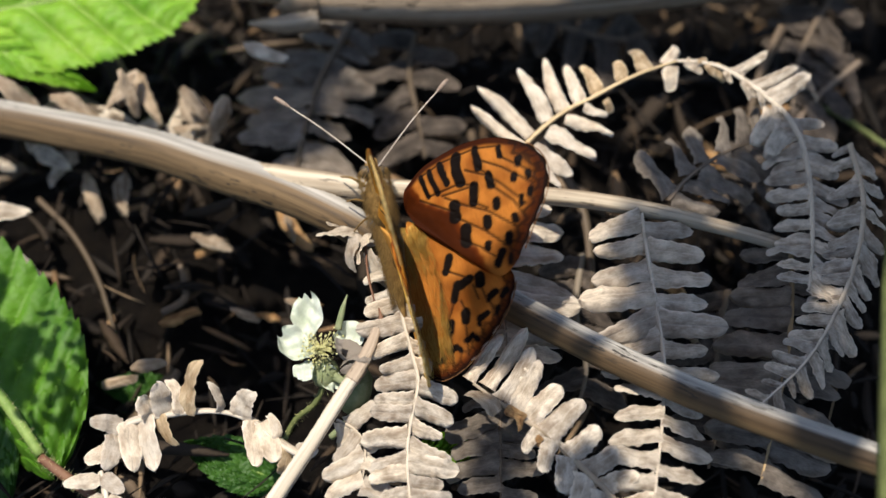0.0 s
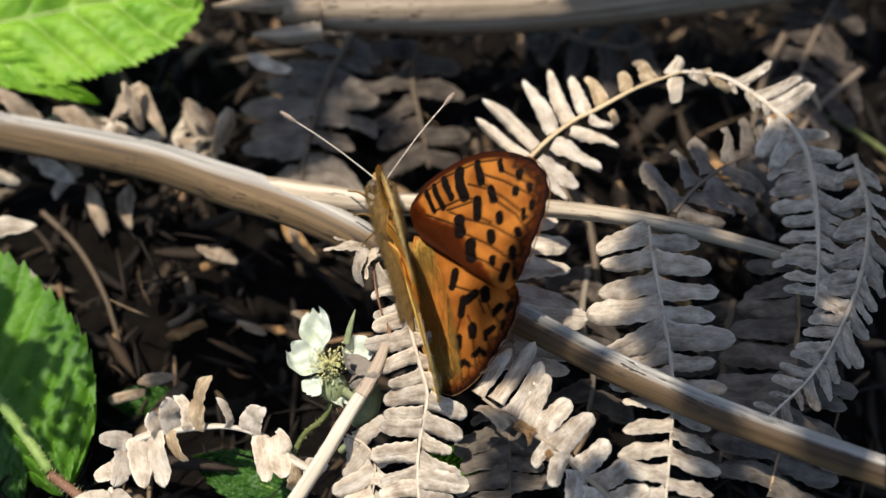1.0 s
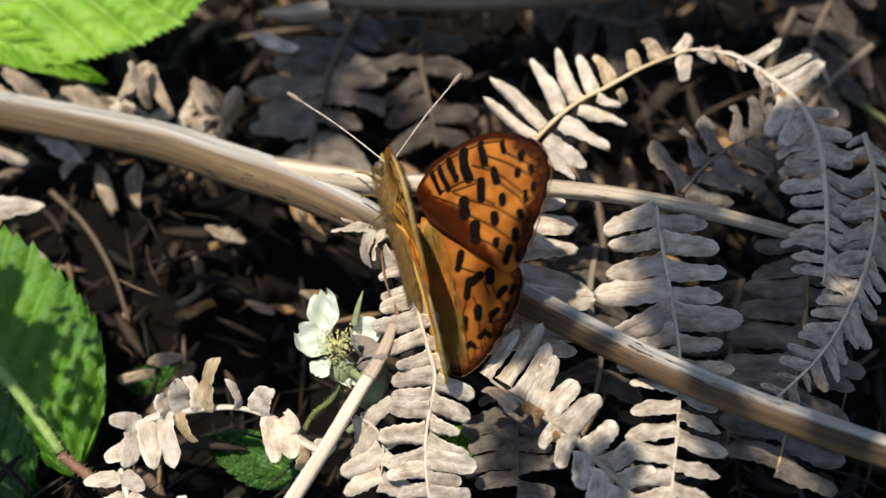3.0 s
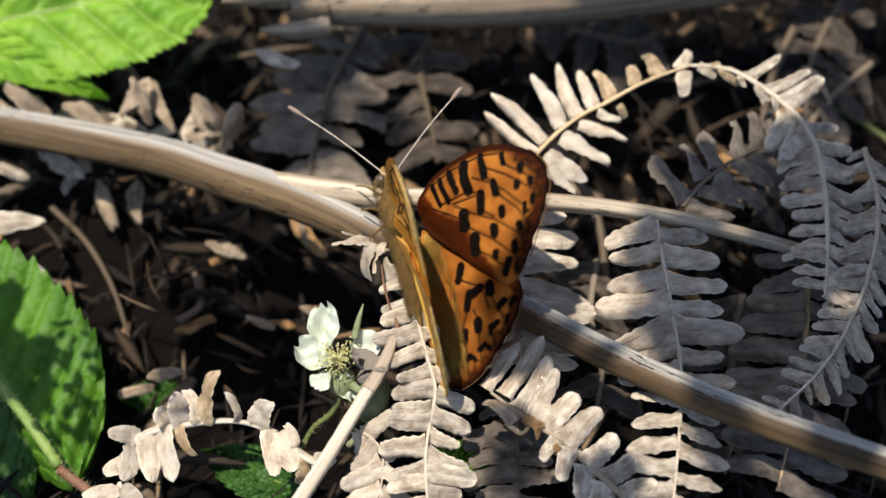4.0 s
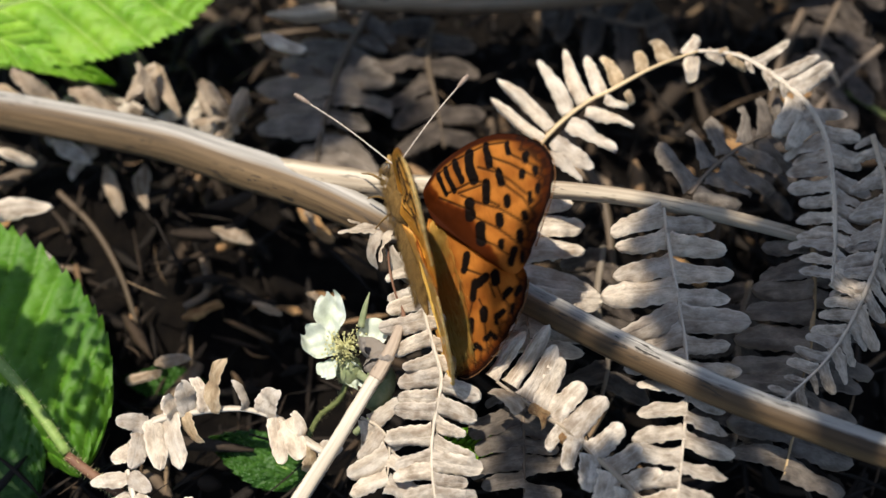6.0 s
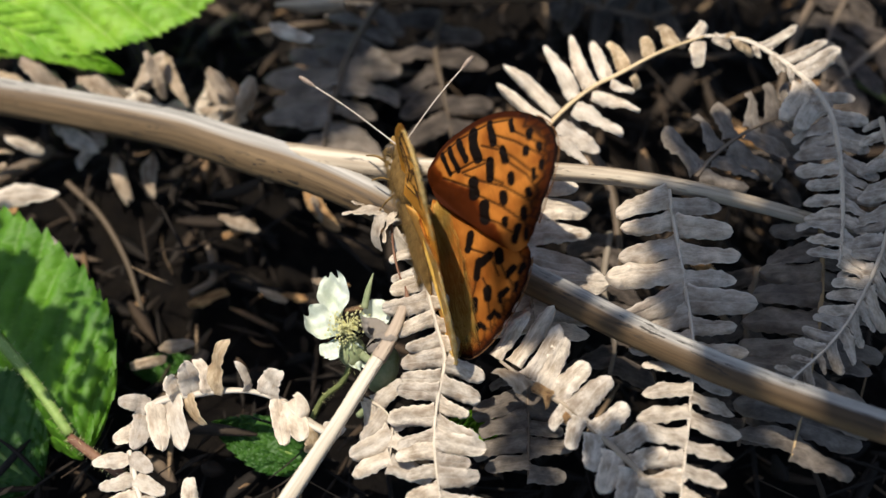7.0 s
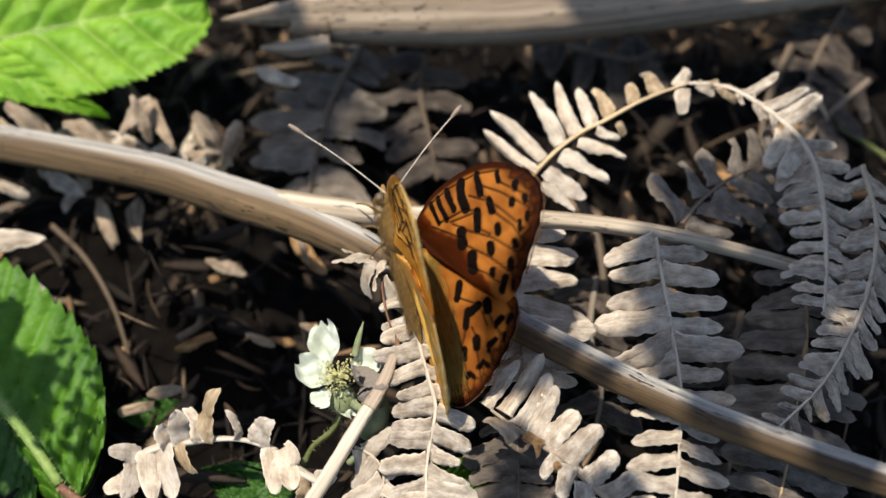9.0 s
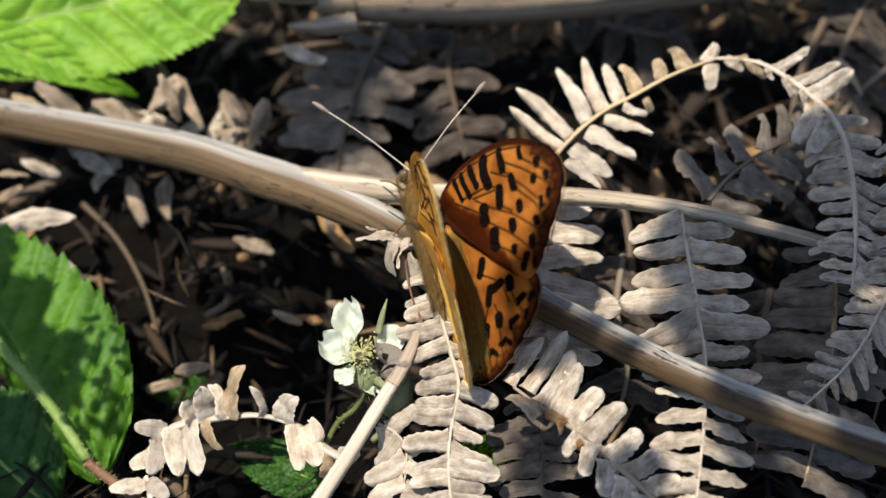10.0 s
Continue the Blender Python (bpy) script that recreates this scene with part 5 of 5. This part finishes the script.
def petal(base, tip, normal, halfw, seed, cupped=0.25):
    rn = random.Random(seed)
    L = (Vector(tip) - Vector(base)).length
    ph = rn.uniform(0, 6)

    def place(s, t):
        h = halfw * math.sin(math.pi * min(1, 0.08 + 0.86 * s)) ** 0.7 * (0.55 + 0.6 * s)
        return (L * (s + 0.05 * math.sin(5 * t + ph) * s), h * t, L * cupped * (t * t * 0.6 + (s - 0.4) ** 2) + 0.09 * L * math.sin(6 * s + 4 * t + ph) + 0.05 * L * math.sin(13 * s - 5 * t + ph))

    bm = place_bm(sheet(18, 12, place, 0.00014), basis(Vector(base) - fo, Vector(tip) - Vector(base), normal))
    return part("petal", bm, M_PETAL, flower, crisp=True)


petal((-0.0174, -0.0222, -0.0022), (-0.0181, -0.0150, -0.0008), (-0.2, -0.45, 0.85), 0.0030, 1, 0.3)
petal((-0.0173, -0.0252, -0.0024), (-0.0224, -0.0219, -0.0016), (0.35, -0.2, 0.93), 0.0031, 2, 0.35)
petal((-0.0136, -0.0222, -0.0024), (-0.0088, -0.0212, -0.0018), (-0.35, -0.1, 0.93), 0.0030, 3, 0.35)
petal((-0.0170, -0.0258, -0.0026), (-0.0190, -0.0286, -0.0034), (-0.207, 0.1, 0.978), 0.0022, 4)
petal((-0.0150, -0.0258, -0.0032), (-0.0136, -0.0292, -0.0056), (0.105, 0.000, 0.994), 0.0020, 5)
part("receptacle", place_bm(blob(0.0022, 0.0026, 0.0022, 18, 12, 0.08), Matrix.Translation(Vector((-0.0151, -0.0264, -0.0049)) - fo)), M_SEPAL, flower, "green hairy flower base")
st = bmesh.new()
rs = random.Random(6)
heart = Vector((-0.0157, -0.0234, -0.0022)) - fo
for _ in range(170):
    d = Vector((rs.gauss(0, 0.55), -0.53 + rs.gauss(0, 0.5), 0.85 + rs.gauss(0, 0.45))).normalized()
    Lh = rs.uniform(0.0022, 0.0044)
    spike(st, heart, d, Lh, 0.00007)
    bmesh.ops.create_icosphere(st, subdivisions=1, radius=0.00018, matrix=Matrix.Translation(heart + d * Lh))
part("flower_centre", st, M_STAMEN, flower, "pale yellow stamens")
for a, b, c in (((-0.0131, -0.0208, -0.0008), (-0.0124, -0.0181, 0.0009), (-0.0117, -0.0158, 0.0018)), ((-0.0135, -0.0277, -0.0037), (-0.0112, -0.0292, -0.0033), (-0.0085, -0.0288, -0.0031))):
    part("sepal", tube([a, b, c], (0.0006, 0.0005, 0.0001), fo, 14, 8, 0.3, 2, 0.05), M_SEPAL, flower)
part("flower_stalk", tube([(-0.0150, -0.0276, -0.0056), (-0.0168, -0.0304, -0.0082), (-0.0201, -0.0323, -0.0107), (-0.0224, -0.0362, -0.0131)], (0.0005, 0.00045, 0.0005), fo, 24, 8), M_STEM_DULL, flower)
part("hair", hairs([(-0.0156, -0.0249, -0.0028), (-0.0150, -0.0288, -0.0063)], 0.0021, 0.0013, 90, fo, 9), M_STAMEN, flower)
part("hair", hairs([(-0.0150, -0.0276, -0.0056), (-0.0168, -0.0304, -0.0082), (-0.0201, -0.0323, -0.0107), (-0.0224, -0.0362, -0.0131)], 0.0005, 0.0008, 60, fo, 8), M_STAMEN, flower)
bud = thing("bramble_bud", (-0.0102, -0.0290, -0.0059), "hairy pale green bramble bud", "flower bud")
part("bud", place_bm(blob(0.0026, 0.0040, 0.0026, 18, 14, 0.05), pose(0, 0, 0, 20, 0, -20)), M_SEPAL, bud)
part("bud_stalk", tube([(-0.0102, -0.0311, -0.0078), (-0.0113, -0.0327, -0.0096), (-0.0142, -0.0346, -0.0121)], (0.0006, 0.0006, 0.0006), bud.location, 12, 6), M_SEPAL, bud)
shrivel = thing("withered_leaf", (-0.0116, -0.0234, 0.0003), "curled grey withered scrap of leaf on the straw", "dead leaf")
for i, (a, b, nn) in enumerate((((-0.0084, -0.0270, -0.0006), (-0.0136, -0.0236, 0.0021), (-0.422, 0.056, 0.905)), ((-0.0129, -0.0238, 0.0020), (-0.0139, -0.0281, -0.0007), (-0.909, -0.128, 0.396)), ((-0.0075, -0.0264, 0.0003), (-0.0118, -0.0245, 0.0023), (0.199, 0.549, 0.812)), ((-0.0093, -0.0276, -0.0004), (-0.0124, -0.0291, -0.0008), (-0.302, -0.735, 0.607)))):
    scrap("lobe", a, b, nn, M_WITHERED, shrivel, shrivel.location, "curled", i + 1, 1.3)

rust = thing("withered_pinnule", (0.0107, -0.0311, 0.0009), "rusty brown withered pinnule beside the wing tip", "dead leaf")
for a, b, nn, k, wd in (((0.0125, -0.0366, 0.0030), (0.0087, -0.0324, 0.0050), (0.45, -0.1, 0.88), 2, 0.9), ((0.0134, -0.0361, 0.0028), (0.0160, -0.0379, 0.0033), (-0.2, -0.4, 0.9), 4, 1.0), ((0.0153, -0.0368, 0.0026), (0.0166, -0.0391, 0.0020), (0.5, -0.2, 0.8), 6, 1.1), ((0.0187, -0.0402, 0.0018), (0.0174, -0.0414, 0.0010), (-0.291, -0.134, 0.947), 7, 1.3)):
    scrap("lobe", a, b, nn, M_FROND_TAN if k == 2 else M_RUST, rust, rust.location, "stub", k, wd)

# ---- grass and a red shoot ----
for lab, path, w in (("green grass blade close by", [(0.0645, -0.0172, 0.0435), (0.0619, -0.0317, 0.0426), (0.0593, -0.0532, 0.0373), (0.0566, -0.0732, 0.0329)], 0.0011), ("dark green grass blade on the litter", [(0.0730, 0.0407, -0.0153), (0.0771, 0.0374, -0.0160), (0.0822, 0.0342, -0.0166), (0.0922, 0.0269, -0.0185)], 0.0004)):
    g = thing("grass_blade", path[1], lab, "grass", "grass blades")
    part("blade", tube(path, (w * 0.3, w, w, w * 0.8), path[1], 40, 8, 0.5, 2), M_STEM_DULL, g)
shoot = thing("bramble_shoot", (-0.0076, -0.0131, 0.0040), "thin reddish bramble shoot beside the butterfly", "twig")
part("shaft", tube([(-0.0091, -0.0053, 0.0034), (-0.0084, -0.0126, 0.0030), (-0.0069, -0.0181, 0.0017), (-0.0053, -0.0221, -0.0003)], (0.00022, 0.0002, 0.00018), shoot.location, 24, 8, 0.1, 3, 0.04), M_RED, shoot)


# ---- ground ----
GROUND_Z = -0.030


def lay(x, y):
    """The height of the ground."""
    far = min(1.0, 0.3 / max(math.hypot(x, y), 0.001))
    p = Vector((x, y, 0))
    return GROUND_Z + 0.006 * noise.noise(p * 22) + 0.003 * noise.noise(p * 70) * far + 0.0012 * noise.noise(p * 220) * far


def spread(near, step, reach):
    out, v, s = [], 0.0, step
    while v < reach:
        out.append(v)
        if v > near:
            s *= 1.28
        v += s
    out.append(reach)
    return [-q for q in out[:0:-1]] + out


axis = spread(0.17, 0.0016, 400.0)
n = len(axis)
verts = [(x, y, lay(x, y)) for y in axis for x in axis]
faces = [(j * n + i, j * n + i + 1, (j + 1) * n + i + 1, (j + 1) * n + i) for j in range(n - 1) for i in range(n - 1)]
me = bpy.data.meshes.new("ground")
me.from_pydata(verts, [], faces)
me.polygons.foreach_set("use_smooth", [True] * len(me.polygons))
# Dark soil, blackened further: shade under the fronds put into its colour.
me.materials.append(m_plain("dark_soil_shade", (0.007, 0.005, 0.004), (0.022, 0.016, 0.011), 260.0, 0.95, 0.0, 1.0, 0.004, 0.1))
tagged(new("ground", me), "dark crumbly soil under dead bracken, blackened for shade", "ground", kind="structure")


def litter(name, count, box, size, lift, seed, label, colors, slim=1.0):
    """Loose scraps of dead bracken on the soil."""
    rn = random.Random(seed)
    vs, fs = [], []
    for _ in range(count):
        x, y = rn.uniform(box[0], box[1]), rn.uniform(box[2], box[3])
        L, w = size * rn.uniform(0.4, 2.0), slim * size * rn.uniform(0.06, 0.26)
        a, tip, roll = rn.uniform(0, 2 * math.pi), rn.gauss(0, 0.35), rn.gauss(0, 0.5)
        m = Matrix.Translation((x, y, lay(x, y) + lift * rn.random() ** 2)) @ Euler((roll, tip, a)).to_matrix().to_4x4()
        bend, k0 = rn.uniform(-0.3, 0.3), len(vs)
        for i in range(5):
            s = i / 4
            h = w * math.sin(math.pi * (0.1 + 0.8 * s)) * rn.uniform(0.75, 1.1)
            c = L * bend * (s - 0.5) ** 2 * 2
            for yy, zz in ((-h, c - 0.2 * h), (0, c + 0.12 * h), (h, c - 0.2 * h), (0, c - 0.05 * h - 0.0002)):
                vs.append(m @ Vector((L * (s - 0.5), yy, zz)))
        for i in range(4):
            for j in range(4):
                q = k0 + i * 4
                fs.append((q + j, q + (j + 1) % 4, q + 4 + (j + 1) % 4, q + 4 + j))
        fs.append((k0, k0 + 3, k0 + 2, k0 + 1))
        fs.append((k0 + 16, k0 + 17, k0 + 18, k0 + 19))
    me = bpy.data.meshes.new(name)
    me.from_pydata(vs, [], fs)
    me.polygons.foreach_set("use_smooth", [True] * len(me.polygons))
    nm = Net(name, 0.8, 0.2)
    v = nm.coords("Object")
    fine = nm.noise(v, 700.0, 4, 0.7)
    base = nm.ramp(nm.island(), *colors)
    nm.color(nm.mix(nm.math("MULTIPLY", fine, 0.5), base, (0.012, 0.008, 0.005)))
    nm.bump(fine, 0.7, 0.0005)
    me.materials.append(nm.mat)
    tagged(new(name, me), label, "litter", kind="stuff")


# Litter colours are darkened too, to hold the shade between the fronds.
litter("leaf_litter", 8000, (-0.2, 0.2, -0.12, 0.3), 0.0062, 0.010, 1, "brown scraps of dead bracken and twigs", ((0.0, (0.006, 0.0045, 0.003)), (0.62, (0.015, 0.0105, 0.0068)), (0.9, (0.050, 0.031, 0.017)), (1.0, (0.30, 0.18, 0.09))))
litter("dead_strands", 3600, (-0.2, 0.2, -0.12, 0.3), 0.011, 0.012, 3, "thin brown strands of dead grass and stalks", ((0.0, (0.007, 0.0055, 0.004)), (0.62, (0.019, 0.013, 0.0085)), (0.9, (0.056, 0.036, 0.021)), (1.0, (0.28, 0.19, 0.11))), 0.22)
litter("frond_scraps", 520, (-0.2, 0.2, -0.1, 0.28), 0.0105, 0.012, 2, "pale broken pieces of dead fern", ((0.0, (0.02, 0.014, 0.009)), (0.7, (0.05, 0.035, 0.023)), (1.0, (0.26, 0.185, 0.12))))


# ---- unseen foliage added overhead to shade the place ----
def overhang(patches, seed):
    """Unseen leaves added overhead to block the sun; each patch: the spot that it shades (centre, half sizes), leaves,
    their size, and their least and greatest height.
    """
    rn = random.Random(seed)
    vs, fs = [], []
    for cx, cy, hx, hy, count, scale, low, high in patches:
        for _ in range(count):
            h = rn.uniform(low, high)
            p = Vector((cx + hx * rn.uniform(-1, 1), cy + hy * rn.uniform(-1, 1), 0)) + SUN_FROM * (h / SUN_FROM.z)
            L, w = scale * rn.uniform(0.016, 0.03), scale * rn.uniform(0.005, 0.009)
            m = Matrix.Translation(p) @ Euler((rn.gauss(0, 0.4), rn.gauss(0, 0.4), rn.uniform(0, 6.3))).to_matrix().to_4x4()
            k = len(vs)
            for i in range(6):
                s = i / 5
                r = w * math.sin(math.pi * (0.04 + 0.93 * s)) * (1.1 - 0.4 * s)
                vs += [m @ Vector((L * (s - 0.5), q * r, 0.15 * abs(q) * r - 0.2 * L * (s - 0.5) ** 2 + e)) for q, e in ((-1, 0), (0, 0.0001), (1, 0), (0, -0.0002))]
            for i in range(5):
                for j in range(4):
                    q = k + 4 * i
                    fs.append((q + j, q + (j + 1) % 4, q + 4 + (j + 1) % 4, q + 4 + j))
    me = bpy.data.meshes.new("overhanging_foliage")
    me.from_pydata(vs, [], fs)
    me.polygons.foreach_set("use_smooth", [True] * len(me.polygons))
    me.materials.append(M_LEAF_DEEP)
    tagged(new("overhanging_foliage", me), "unseen green leaves added overhead to shade the litter", "foliage", kind="stuff")


HIGH = (0.28, 0.5)
SHADES = [(0.0490, -0.0155, 0.013, 0.010, 74, 0.6, *HIGH), (0.0680, 0.000, 0.009, 0.012, 22, 0.8, *HIGH), (0.060, -0.031, 0.018, 0.012, 17, 0.8, *HIGH), (0.0490, 0.0085, 0.008, 0.005, 20, 0.4, 0.2, 0.3), (0.0110, -0.0410, 0.004, 0.006, 30, 0.25, *HIGH), (0.0215, -0.0215, 0.009, 0.006, 8, 0.45, *HIGH), (0.0255, -0.0490, 0.0055, 0.0055, 34, 0.28, 0.2, 0.26), (0.088, -0.020, 0.016, 0.026, 24, 1, *HIGH), (0.0604, 0.0495, 0.032, 0.014, 9, 1, *HIGH)]
SHADES += [(-0.0440, 0.0005, 0.010, 0.005, 150, 0.16, 0.14, 0.17), (-0.0420, -0.0100, 0.010, 0.006, 130, 0.25, 0.18, 0.24), (-0.0270, 0.0370, 0.014, 0.012, 48, 0.5, *HIGH), (-0.0885, 0.001, 0.007, 0.006, 150, 0.17, 0.12, 0.15), (-0.0800, -0.010, 0.006, 0.006, 150, 0.17, 0.12, 0.15), (-0.0725, -0.020, 0.005, 0.006, 140, 0.17, 0.12, 0.15), (-0.0635, -0.020, 0.004, 0.011, 44, 0.13, 0.08, 0.11), (-0.082, -0.034, 0.010, 0.010, 40, 0.4, 0.09, 0.13)]
overhang(SHADES, 5)


# ---- what moves ----
def motions():
    """The wings close slowly."""
    right = ((0.0, 27.0), (0.5, 24.2), (1.0, 22.4), (1.5, 22.2), (2.0, 21.6), (3.5, 18.4), (4.5, 18.2), (5.5, 17.6), (7.0, 18.2), (8.0, 17.2), (8.5, 16.6), (9.0, 15.4), (10.0, 15.0))
    left = ((0.0, 28.6), (0.5, 28.2), (1.0, 27.8), (1.5, 27.5), (2.0, 27.0), (3.5, 26.0), (4.5, 25.6), (5.5, 25.2), (7.0, 25.3), (8.0, 25.1), (8.5, 24.8), (9.0, 24.3), (10.0, 23.7))
    for ob, sx, hind in WINGS:
        rows = right if sx > 0 else left
        more = 0.0 if not hind else 2.0 if sx > 0 else 0.0
        walk(ob, [(t, pose(0.0036 if sx > 0 else -0.0014, -0.0030 if sx > 0 else -0.0036, (0.0004 if hind else 0.0008), 0, -sx * (90 - a - more), 0 if sx > 0 else 4.5)) for t, a in rows])


motions()
